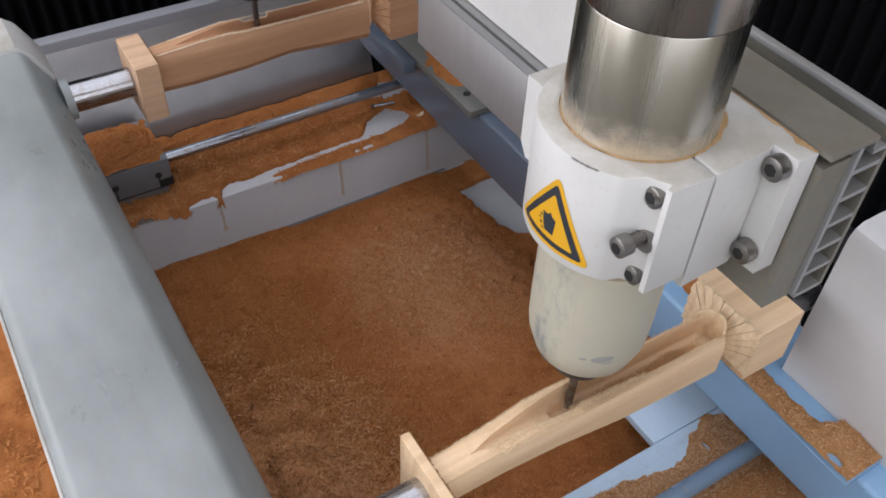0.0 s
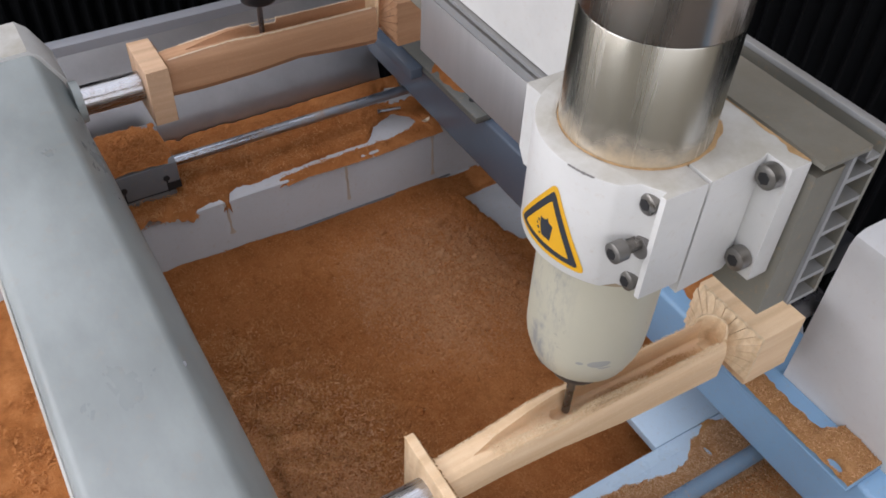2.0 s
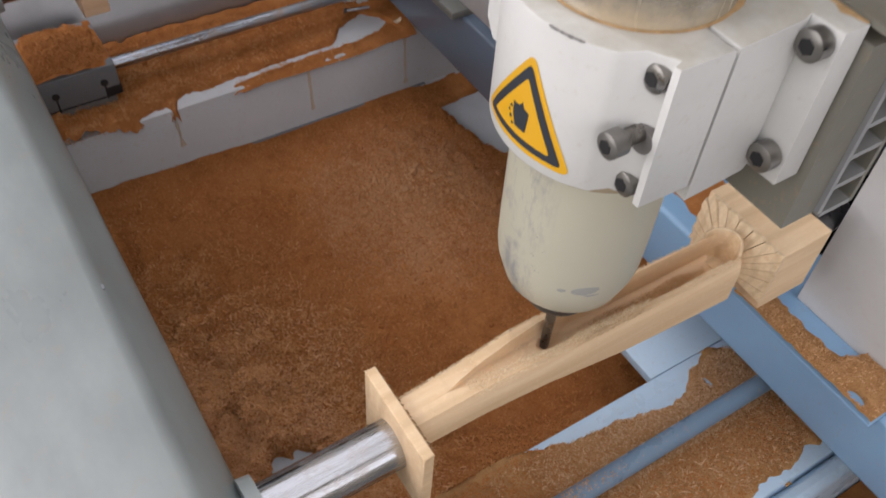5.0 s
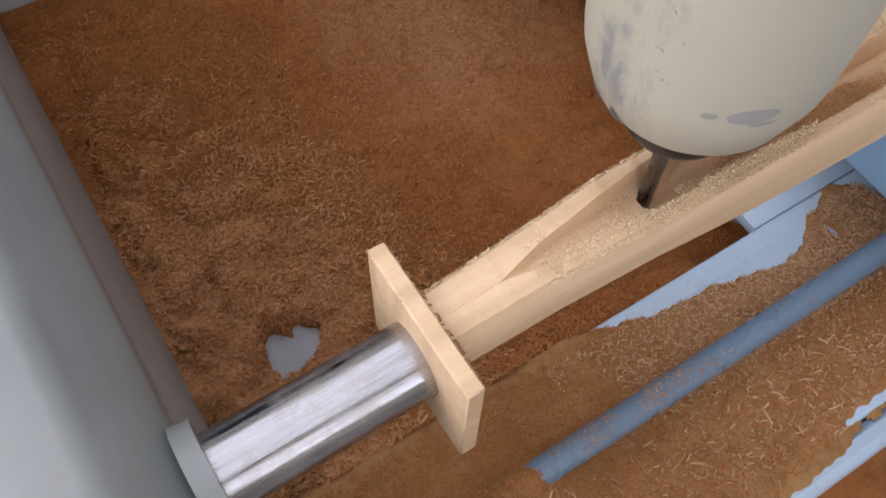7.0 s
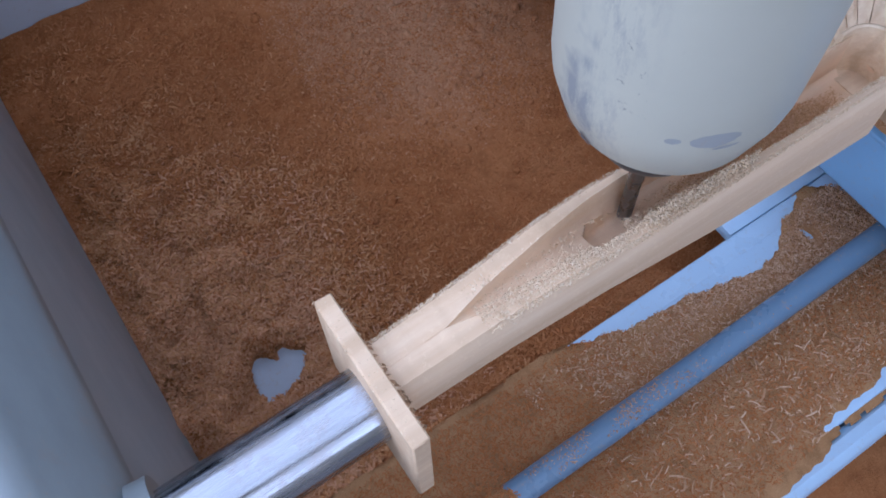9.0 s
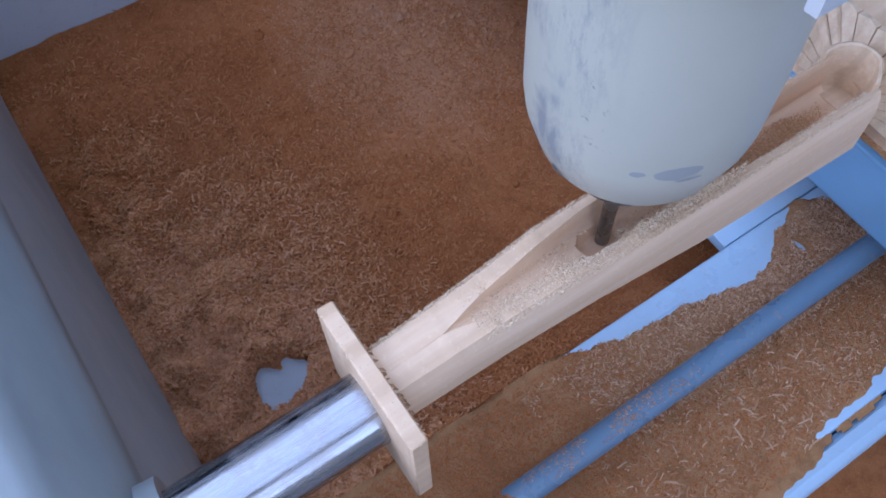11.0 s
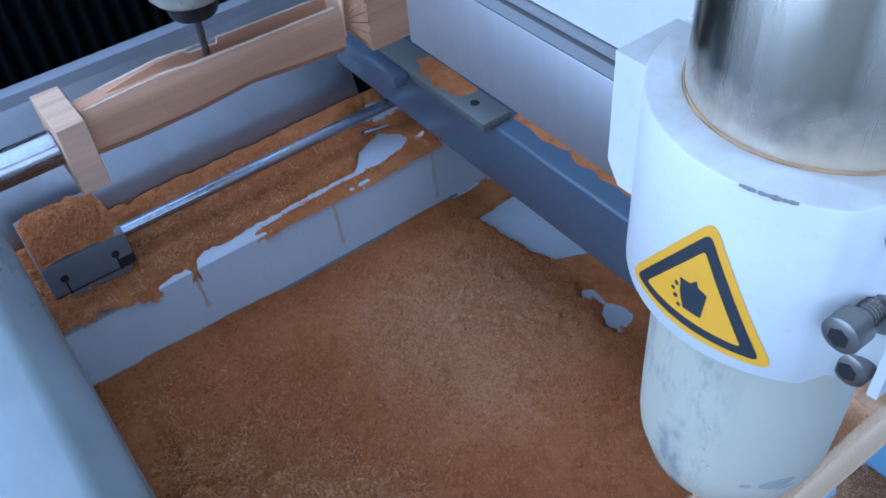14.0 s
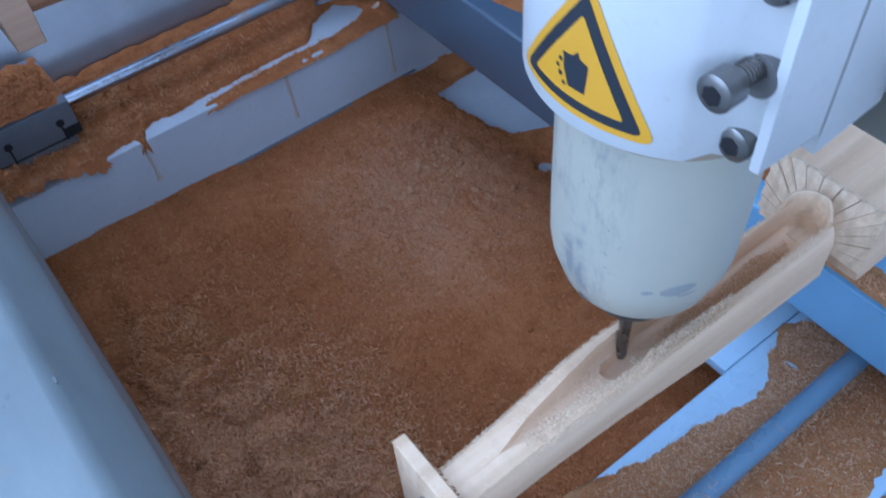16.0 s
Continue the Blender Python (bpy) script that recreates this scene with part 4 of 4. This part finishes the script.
def tray_height(x, y):
    h = 0.007 + 0.004 * n3(x * 11, y * 11) + 0.0022 * n3(x * 45, y * 45, 3)
    calm = max(0.1, min(1.0, (0.672 - y) * 14))
    left = max(0.0, 0.085 - x) * calm * max(0.30, min(1.0, (0.60 - y) * 3.2))
    mid = max(0.0, min(1.0, (0.20 - x) * 6)) * calm * max(0.25, min(1.0, (0.58 - y) * 3.5))
    h += mid * (0.009 * n3(x * 30, y * 30, 21) + 0.004 * n3(x * 75, y * 75, 22))
    h += 0.012 * calm * max(0.0, 0.10 - abs(x + 0.03)) * 10 * max(0.0, n3(x * 33, y * 33, 12)) * (1 if x > -0.13 else 0)
    h += 0.105 * left * (0.8 + 0.7 * n3(x * 14, y * 14, 7)) + 0.038 * min(1, left * 10) * n3(x * 24, y * 24, 6) + 0.018 * min(1, left * 12) * n3(x * 40, y * 40, 9) + 0.005 * min(1, left * 14) * n3(x * 90, y * 90, 5) + 0.002 * min(1, left * 14) * n3(x * 170, y * 170, 2)
    h += 0.012 * max(0, 1 - (0.683 - y) / 0.07) * max(0, 1 - (x + 0.1) / 0.3)
    for px, py, r in ((0.325, 0.553, 0.011), (0.402, 0.516, 0.014), (0.378, 0.386, 0.014), (0.330, 0.44, 0.010)):
        h += 0.016 * blob(x, y, px, py, r, r) * max(0.0, 0.5 + n3(x * 170, y * 170, 8))
    h += 0.006 * blob(x, y, 0.33, 0.47, 0.09, 0.10) + (0.006 * n3(x * 62, y * 62, 5) + 0.003 * n3(x * 140, y * 140, 6)) * blob(x, y, 0.35, 0.46, 0.12, 0.15)
    w = 0.007 * n3(x * 26, y * 26, 1) + 0.005 * n3(x * 70, y * 70, 4) + 0.003 * n3(x * 160, y * 160, 6)
    for px, py, rx, ry, a in ((0.487, 0.350, 0.030, 0.034, -0.3), (0.486, 0.398, 0.014, 0.024, 0.2), (0.47, 0.055, 0.075, 0.045, 0.0)):
        h -= 0.034 * max(0.0, blob(x + w, y + w, px, py, rx, ry, a) - 0.30)
    if x > 0.44 and 0.44 < y < 0.64:
        h -= 1.2 * max(0.0, min(0.02, x + w - np.interp(y, [0.44, 0.455, 0.468, 0.485, 0.54, 0.60, 0.622, 0.632], [0.60, 0.535, 0.505, 0.485, 0.468, 0.460, 0.454, 0.57])))
    # slope of dust banked against the near beam, lower towards the tailstock
    slope = max(0.0, min(1.0, (x + 0.11) / 0.05))
    if slope > 0.0 and x < 0.36:
        bank = np.interp(x, [0.10, 0.15, 0.19, 0.24, 0.31, 0.355], [0.124, 0.117, 0.103, 0.090, 0.078, 0.0])
        h = max(h, slope * (bank - 1.15 * y + 0.010 * n3(x * 22, y * 22, 17) + 0.004 * n3(x * 80, y * 80, 18)))
    if x < 0.24:
        h = max(h, 0.004 + 0.002 * n3(x * 60, y * 60, 13))
    h -= 0.10 * max(0.0, blob(x + w, y + w, -0.024, 0.166, 0.034, 0.029, 0.5) - 0.36)
    return h


def far_height(x, y):
    h = 0.0075 + 0.003 * n3(x * 14, y * 14, 1) + 0.0018 * n3(x * 60, y * 60, 2)
    h += 0.03 * max(0.0, 0.06 - x) + 0.012 * max(0.0, n3(x * 38, y * 38, 6)) * max(0.0, min(1.0, (0.20 - x) * 7)) + 0.005 * n3(x * 85, y * 85, 9) * max(0.15, min(1.0, (0.24 - x) * 6))
    rag = 0.004 * n3(x * 55, 4.0) + 0.0030 * n3(x * 130, y * 60, 3) + 0.0022 * n3(x * 260, y * 200, 5)
    edge = np.interp(x, [-0.12, -0.05, 0.0, 0.03, 0.046, 0.055, 0.066, 0.08, 0.10, 0.16, 0.24, 0.318, 0.332, 0.348, 0.394, 0.418, 0.432], [0.676, 0.681, 0.686, 0.699, 0.697, 0.682, 0.700, 0.714, 0.706, 0.713, 0.715, 0.717, 0.728, 0.750, 0.768, 0.745, 0.69]) + rag * (1.0 if x < 0.3 else 0.6)
    bare = min(0.03, 2.2 * max(0.0, edge - y))
    low = np.interp(x, [0.14, 0.19, 0.26, 0.33, 0.40], [0.692, 0.680, 0.685, 0.687, 0.680])
    high = np.interp(x, [0.14, 0.16, 0.19, 0.28, 0.36, 0.40, 0.44], [0.690, 0.697, 0.700, 0.705, 0.704, 0.712, 0.740])
    streak = min(y - low, high - y) + rag * 0.7
    h -= bare + 0.022 * max(0.0, blob(x + rag * 3, y + rag * 2, 0.428, 0.815, 0.055, 0.036, -0.1) - 0.3)
    if x > 0.14:
        h = max(h, min(0.0045, 0.6 * streak) + 0.0012 * n3(x * 90, y * 90))
    return h


def near_height(x, y):
    h = 0.006 + 0.0025 * n3(x * 16, y * 16, 6) + 0.0018 * n3(x * 70, y * 70, 2)
    bare = np.interp(x, [0.08, 0.140, 0.155, 0.20, 0.259, 0.312, 0.354, 0.366, 0.393, 0.435, 0.455, 0.466], [-0.02, -0.008, 0.001, 0.013, 0.026, 0.033, 0.042, 0.038, 0.020, 0.005, 0.015, 0.05]) + 0.004 * n3(x * 38, 8.0) + 0.003 * n3(x * 120, 3.0) + 0.0025 * n3(x * 210, y * 150, 3.0)
    if x > 0.08:
        h -= min(0.03, 1.3 * max(0.0, y + bare))
    h += 0.040 * blob(x, y, 0.052, -0.078, 0.034, 0.020)
    out = np.interp(x, [0.0, 0.18, 0.30, 0.42], [-0.20, -0.175, -0.150, -0.140]) + 0.010 * n3(x * 32, 5.5) + 0.004 * n3(x * 120, 1.5)
    h -= 0.45 * max(0.0, out - y)
    h -= 0.02 * max(0.0, blob(x + 0.008 * n3(x * 60, y * 60), y, 0.402, -0.036, 0.006, 0.010) - 0.25)
    return h


def strip_height(x, y):
    w = 0.004 * n3(x * 60, y * 60, 3)
    h = 0.0055 + 0.002 * n3(x * 110, y * 110, 1)
    h -= 0.35 * max(0.0, x + w - 0.4110) * max(0.0, min(1.0, (y + 0.142 + w * 3) * 60))
    h += 0.008 * blob(x, y, 0.425, -0.155, 0.022, 0.020) - 0.03 * max(0.0, blob(x, y, 0.4045, -0.166, 0.0065, 0.010) - 0.2)
    return h - 0.4 * max(0.0, y + 0.024) - 0.3 * max(0.0, 0.3955 + w * 0.4 - x) - 0.4 * max(0.0, -0.189 + w - y)


def block_height(x, y):
    return 0.020 * blob(x, y, -0.062, 0.775, 0.055, 0.05) - 0.0035 + 0.004 * n3(x * 50, y * 50, 2)


def ledge_height(x, y):
    return 0.010 + 0.012 * n3(x * 16, y * 16, 4) + 0.006 * n3(x * 60, y * 60) - 0.03 * max(0, blob(x, y, -0.34, -0.02, 0.05, 0.06) - 0.4)


def plate_height(x, y):
    return 0.0035 * blob(x, y, 0.435, 0.62, 0.03, 0.05) - 0.001 + 0.001 * n3(x * 60, y * 60)


def beam_height(x, y):
    return 0.0025 + 0.0015 * n3(x * 50, y * 50) - 0.3 * max(0.0, 0.449 + 0.006 * n3(y * 30, 2.0) - x)


def dust_sheet(name, label, f, x0, x1, y0, y1, base, step, material=DUST):
    nx, ny = int((x1 - x0) / step), int((y1 - y0) / step)
    verts = [(x0 + (x1 - x0) * i / nx, y0 + (y1 - y0) * j / ny) for j in range(ny + 1) for i in range(nx + 1)]
    verts = [(x, y, base + f(x, y)) for x, y in verts]
    keep = [v[2] > base - 0.004 for v in verts]
    faces = []
    for j in range(ny):
        for i in range(nx):
            q = (j * (nx + 1) + i, j * (nx + 1) + i + 1, (j + 1) * (nx + 1) + i + 1, (j + 1) * (nx + 1) + i)
            if any(keep[k] for k in q):
                faces.append(q)
    me = bpy.data.meshes.new(name)
    me.from_pydata(verts, [], faces)
    me.polygons.foreach_set("use_smooth", [True] * len(me.polygons))
    me.materials.append(material)
    return tagged(new(name, me), label, "sawdust", kind="stuff")


def shavings(name, label, f, x0, x1, y0, y1, base, count, size, material, seed, weight=None, least=0.0015, pile=0.0, slim=1.0):
    """Many thin curled shavings, strewn over a dust sheet; pile: how far they lie one on another."""
    rnd = random.Random(seed)
    verts, faces = [], []
    while count > 0:
        x, y = rnd.uniform(x0, x1), rnd.uniform(y0, y1)
        if weight and rnd.random() > weight(x, y):
            count -= 0.25
            continue
        h = f(x, y)
        count -= 1
        if h < least:
            continue
        a, tilt = rnd.uniform(0, 2 * math.pi), rnd.gauss(0, 0.35)
        ln, w, curl = size * rnd.uniform(0.45, 1.6), size * slim * rnd.uniform(0.14, 0.32), slim * rnd.uniform(0.3, 2.0)
        side = rnd.uniform(-0.9, 1.0)
        up = math.sqrt(max(0.0, 1 - side * side))
        lift = pile * rnd.random() ** 2
        c, s = math.cos(a), math.sin(a)
        k0 = len(verts)
        for k in range(5):
            th = curl * (k / 2 - 1)
            px = ln * math.sin(th) / (2 * curl)
            bow = ln * (math.cos(th) - math.cos(curl)) / (2 * curl)
            for q in (-0.5, 0.5):
                qy = q * w * (0.35 + 0.65 * up) + bow * side
                verts.append((x + c * px - s * qy, y + s * px + c * qy, base + h + 0.0003 + lift + bow * up * 0.8 + px * tilt + q * w * side * 0.6))
        faces += [(k0 + 2 * k, k0 + 2 * k + 1, k0 + 2 * k + 3, k0 + 2 * k + 2) for k in range(4)]
    me = bpy.data.meshes.new(name)
    me.from_pydata(verts, [], faces)
    me.materials.append(material)
    return tagged(new(name, me), label, "wood shavings", kind="stuff")


def heap_weight(x, y):
    return min(1.0, max(0.0, (0.27 - x) * 2.6 + 0.20 * n3(x * 13, y * 13, 3) + 0.25 * n3(x * 45, y * 45, 1))) ** 1.7 * max(0.12, min(1.0, (0.60 - y) * 2.6))


def drift_weight(x, y):
    return min(1.0, max(0.15, 0.62 + 0.8 * n3(x * 13, y * 13, 14) + 0.35 * n3(x * 40, y * 40, 2)))


dust_sheet("tray_sawdust", "deep orange-brown sawdust covering the tray floor", tray_height, -0.30, 0.60, 0.001, 0.682, 0.0, 0.0035, TRAYDUST)
dust_sheet("far_beam_sawdust", "orange-brown sawdust lying on the far beam", far_height, -0.30, 0.45, 0.678, 0.863, SHELF, 0.003)
dust_sheet("near_beam_sawdust", "orange-brown sawdust lying on the near beam", near_height, -0.25, 0.52, -0.185, 0.0025, SHELF, 0.0028, DRYDUST)
dust_sheet("apron_sawdust", "sawdust lying on the bed in front of the near beam", lambda x, y: 0.010 + 0.004 * n3(x * 20, y * 20, 8) + 0.0015 * n3(x * 70, y * 70), -0.1, 0.6, -0.335, -0.1945, 0.0, 0.005, DUST)
dust_sheet("tailstock_sawdust", "sawdust strip on top of the tailstock beam", strip_height, 0.3935, 0.4465, -0.191, -0.019, 0.267, 0.0022, DRYDUST)
dust_sheet("beam_sawdust", "thin sawdust line on the tailstock beam", beam_height, 0.414, 0.5, -0.015, 0.504, 0.262, 0.003)
dust_sheet("slide_block_sawdust", "heap of shavings on the slide block", block_height, -0.104, -0.001, 0.7235, 0.834, SHELF + 0.075, 0.0025)
dust_sheet("plate_sawdust", "small patch of sawdust on the steel plate", plate_height, 0.396, 0.437, 0.53, 0.8, 0.274, 0.003)
dust_sheet("ledge_sawdust", "sawdust on the outer ledge of the bed", ledge_height, -0.60, -0.27, -0.5, 0.7, 0.06, 0.006)

shavings("tray_shavings", "fine curled wood shavings over the tray", tray_height, -0.13, 0.5, 0.003, 0.675, 0.0, 48000, 0.0048, FINECHIP, 1, drift_weight, pile=0.0007)
shavings("heaped_shavings", "thick heap of curled shavings beside the cover", tray_height, -0.13, 0.26, 0.003, 0.68, 0.0, 78000, 0.0058, CHIP, 2, heap_weight, pile=0.004)
shavings("far_beam_shavings", "shavings on the far beam", far_height, -0.12, 0.40, 0.69, 0.855, SHELF, 11000, 0.0046, CHIP, 3, lambda x, y: 1.0 if x < 0.12 else 0.45, pile=0.004)
shavings("far_beam_shavings", "lighter shavings in clumps on the far beam", far_height, -0.12, 0.36, 0.675, 0.80, SHELF, 7000, 0.0050, LIGHTCHIP, 33, lambda x, y: min(1.0, max(0.0, 0.45 + 1.3 * n3(x * 45, y * 45, 8))) * max(0.10, min(1.0, 1.0 - (x - 0.04) * 4)), pile=0.005)
shavings("near_beam_shavings", "shavings on the near beam", near_height, -0.1, 0.47, -0.18, -0.004, SHELF, 26000, 0.0034, CHIP, 4, lambda x, y: max(0.06 if y > -0.088 else 0.6, min(1.0, 1.0 - (x - 0.10) * 5 + 0.4 * n3(x * 20, y * 20, 3))), pile=0.0012)
shavings("pale_shavings", "pale dry shavings strewn along the near guide rod", near_height, 0.12, 0.46, -0.16, -0.012, SHELF, 16000, 0.0036, PINKCHIP, 14, lambda x, y: min(1.0, max(0.0, ((x - 0.12) * 5 + 0.6 * n3(x * 25, y * 25, 9)) * (1.0 if y > -0.088 else 0.14))), pile=0.003)
shavings("long_shavings", "long curled shavings in front of the guide rod", near_height, -0.05, 0.36, -0.185, -0.092, SHELF, 420, 0.0085, PINKCHIP, 15, lambda x, y: min(1.0, max(0.0, 0.5 + n3(x * 20, y * 20, 5))), pile=0.003, slim=0.5)
shavings("pale_dust", "pale drift of fine chips on the tray", tray_height, 0.16, 0.47, 0.25, 0.66, 0.0, 60000, 0.0030, FLUFF, 16, lambda x, y: blob(x, y, 0.30, 0.46, 0.10, 0.11) * max(0.0, 0.7 + n3(x * 60, y * 60, 4)))
shavings("light_shavings", "lighter drifts of curled shavings on the heap", tray_height, -0.13, 0.26, 0.003, 0.66, 0.0, 98000, 0.0062, LIGHTCHIP, 18, lambda x, y: min(1.0, max(0.0, 0.30 + 0.8 * blob(x, y, -0.09, 0.2, 0.14, 0.2) + 1.6 * n3(x * 22, y * 22, 31) + 0.5 * n3(x * 60, y * 60, 33))) * max(0.0, min(1.0, (0.20 - x) * 3.6)) ** 2 * max(0.02, min(1.0, (0.54 - y) * 3.2)), pile=0.005)

shavings("ledge_shavings", "brown shavings on the outer ledge of the bed", ledge_height, -0.52, -0.275, -0.3, 0.5, 0.06, 9000, 0.0075, CHIP, 35, lambda x, y: min(1.0, max(0.0, 0.5 + 1.5 * n3(x * 18, y * 18, 4))), pile=0.008)
# lighter chips make up for daylight the cover keeps off the heap
shavings("lightened_shavings", "clumped shavings on the heap, missing light put into their pale colour", tray_height, -0.13, 0.12, 0.003, 0.56, 0.0, 60000, 0.0064, LITCHIP, 19, lambda x, y: min(1.0, max(0.0, 1.1 * blob(x, y, -0.11, 0.18, 0.15, 0.17) + 0.55 * n3(x * 19, y * 19, 41) * min(1.0, 2.5 * blob(x, y, -0.11, 0.18, 0.15, 0.19)) + 0.2 * n3(x * 55, y * 55, 43))) * max(0.0, min(1.0, (0.16 - x) * 5)) * max(0.0, min(1.0, (0.46 - y) * 4)), pile=0.006)


def wood_flake(x, y, z, length, turn):
    """A single curled sliver of pale wood."""
    flake = thing("wood_flake", "single pale curled sliver of wood on the far beam", "wood chip", (x, y, z), "wood flakes")
    rings = []
    for k in range(7):
        u = length * (k / 6 - 0.5)
        w = 0.0035 * (1 - abs(k / 3 - 1) ** 3 * 0.7)
        px, py = u * math.cos(turn), u * math.sin(turn)
        lift = 0.9 * u * u / length
        rings.append([(px - w * q * math.sin(turn), py + w * q * math.cos(turn), lift + d) for q, d in ((-1, 0.0), (1, 0.0006), (1, 0.0014), (-1, 0.0009))])
    bm = B()
    loft(bm, rings)
    part("sliver", bm, RIMWOOD, flake)
    return flake


wood_flake(0.433, 0.711, SHELF + 0.0065, 0.016, 0.2)
wood_flake(0.003, 0.692, SHELF + 0.0015, 0.022, 0.5)


def crumbs(name, label, count, seed):
    """Small lumps of packed dust on the tray."""
    rnd = random.Random(seed)
    verts, faces = [], []
    for i in range(count):
        cx, cy, sx, sy = (0.32, 0.47, 0.075, 0.10) if i % 8 else ((0.326, 0.553, 0.006, 0.006), (0.402, 0.516, 0.008, 0.008))[(i // 8) % 2]
        x, y = rnd.gauss(cx, sx), rnd.gauss(cy, sy)
        if not (0.05 < x < 0.46 and 0.03 < y < 0.66) or tray_height(x, y) < 0.003:
            continue
        r = rnd.uniform(0.0018, 0.0044) * (1.8 if rnd.random() < 0.14 else 1.0)
        z, k0, tw = tray_height(x, y), len(verts), rnd.uniform(0, 6)
        for a, lift in ((1.0, -0.3), (0.95, 0.35), (0.5, 0.8)):
            for q in range(7):
                g = 2 * math.pi * q / 7 + tw
                w = r * a * (1 + 0.55 * n3(math.cos(g) * 2 + i, math.sin(g) * 2, lift * 3))
                verts.append((x + w * math.cos(g), y + w * math.sin(g), z + r * lift * (1 + 0.4 * n3(q * 1.3, i * 0.7))))
        verts.append((x, y, z + r * 0.85))
        for j in range(2):
            faces += [(k0 + 7 * j + q, k0 + 7 * j + (q + 1) % 7, k0 + 7 * j + 7 + (q + 1) % 7, k0 + 7 * j + 7 + q) for q in range(7)]
        faces += [(k0 + 14 + q, k0 + 14 + (q + 1) % 7, k0 + 21) for q in range(7)]
    me = bpy.data.meshes.new(name)
    me.from_pydata(verts, [], faces)
    me.materials.append(TRAYDUST)
    return tagged(new(name, me), label, "sawdust", kind="stuff")


crumbs("dust_crumbs", "small lumps of packed sawdust on the tray", 620, 21)
shavings("rod_dust", "crumbs of dust clinging to the near guide rod", lambda x, y: 0.0104 - (y + 0.0765) ** 2 * 45, 0.075, 0.43, -0.0840, -0.0690, 0.146, 2600, 0.0019, MIDCHIP, 23, lambda x, y: max(0.0, 0.25 + 1.4 * n3(x * 28, y * 60, 4.4)) * max(0.06, 1 - (x - 0.06) * 4.5) ** 1.5, -1)
shavings("tailstock_shavings", "pale shavings on the tailstock beam", strip_height, 0.395, 0.446, -0.19, -0.025, 0.267, 2600, 0.0036, MIDCHIP, 5)
shavings("slide_block_shavings", "shavings heaped on the slide block", block_height, -0.10, -0.005, 0.728, 0.83, SHELF + 0.075, 3500, 0.0055, CHIP, 6, pile=0.003)


def groove_height(x, y):
    yf, yn, top, bot, depth, half = section(x)
    q = (y - (yf + yn) / 2) / max(1e-4, half)
    return top - depth * (0.93 if x > 0.13 else 0.8) + 0.010 * max(0.0, -q) ** 2 if abs(q) < 0.86 else top


shavings("groove_shavings", "pale fresh shavings lying in the leg's groove", lambda x, y: groove_height(x, y - LEG_Y), 0.05, 0.30, LEG_Y - 0.016, LEG_Y + 0.010, LEG_Z - 0.0006, 9000, 0.0015, PALECHIP, 7, lambda x, y: 0.0 if 0.118 < x < 0.142 and abs(y - LEG_Y) < 0.008 else (0.03 if x > 0.21 else 1.0) if y < LEG_Y - 0.003 else (0.02 if x > 0.2 else 0.2), -1)
# brown strewn on the groove's floor in place of its warm shade
shavings("groove_shade", "brown chips that give the groove's floor its warm shade", lambda x, y: groove_height(x, y - LEG_Y), 0.165, 0.302, LEG_Y - 0.012, LEG_Y + 0.013, LEG_Z - 0.0002, 9000, 0.0014, GROOVESHADE, 27, lambda x, y: max(0.0, min(1.0, (x - 0.16) * 14)) * max(0.0, min(1.0, (0.303 - x) * 60)) * max(0.0, 0.62 + 0.5 * n3(x * 60, y * 90, 3) - (abs(y - LEG_Y - 0.0005) / 0.0125) ** 3), -1)
shavings("groove_shavings", "heap of pale fresh chips against the groove's near wall", lambda x, y: groove_height(x, y - LEG_Y), 0.142, 0.215, LEG_Y - 0.0150, LEG_Y + 0.002, LEG_Z, 4000, 0.0019, PALECHIP, 17, lambda x, y: min(1.0, max(0.0, (LEG_Y + 0.003 - y) * 110)) * max(0.2, 1 - (x - 0.142) * 6), -1, pile=0.006)
for y in (LEG_Y, LEG_Y + PITCH):
    shavings("rim_shavings", "fuzzy pale chips along the leg's near rim", lambda x, q: section(x)[2], 0.06, 0.305, y - 0.0178, y - 0.0120, LEG_Z - 0.0010, 4200, 0.0014, PALECHIP, 8, lambda x, q: min(1, max(0.08, (x - 0.08) * 12)), -1)
    shavings("rim_shavings", "fuzzy splinters along the leg's far rim", lambda x, q: section(x)[2] - 0.0012, 0.002, 0.305, y + 0.0090, y + 0.0222, LEG_Z - 0.0002, 9000, 0.0012, PALECHIP, 9, lambda x, q: (1.0 if x < 0.14 else 0.35) if -0.0022 < q - y - section(x)[0] < 0.0012 else 0.0, -1, pile=0.0010)
    if y == LEG_Y:
        shavings("plate_fuzz", "fuzzy splinters on the end plate's top edge", lambda x, q: 0.041, -0.009, 0.001, y - 0.041, y + 0.041, LEG_Z - 0.0006, 260, 0.0014, PALECHIP, 10, None, -1)


def motions():
    walk(head, [(t, pose(G.x + dx, G.y + dy, G.z + dz)) for t, dx, dy, dz in TRAVEL])


motions()
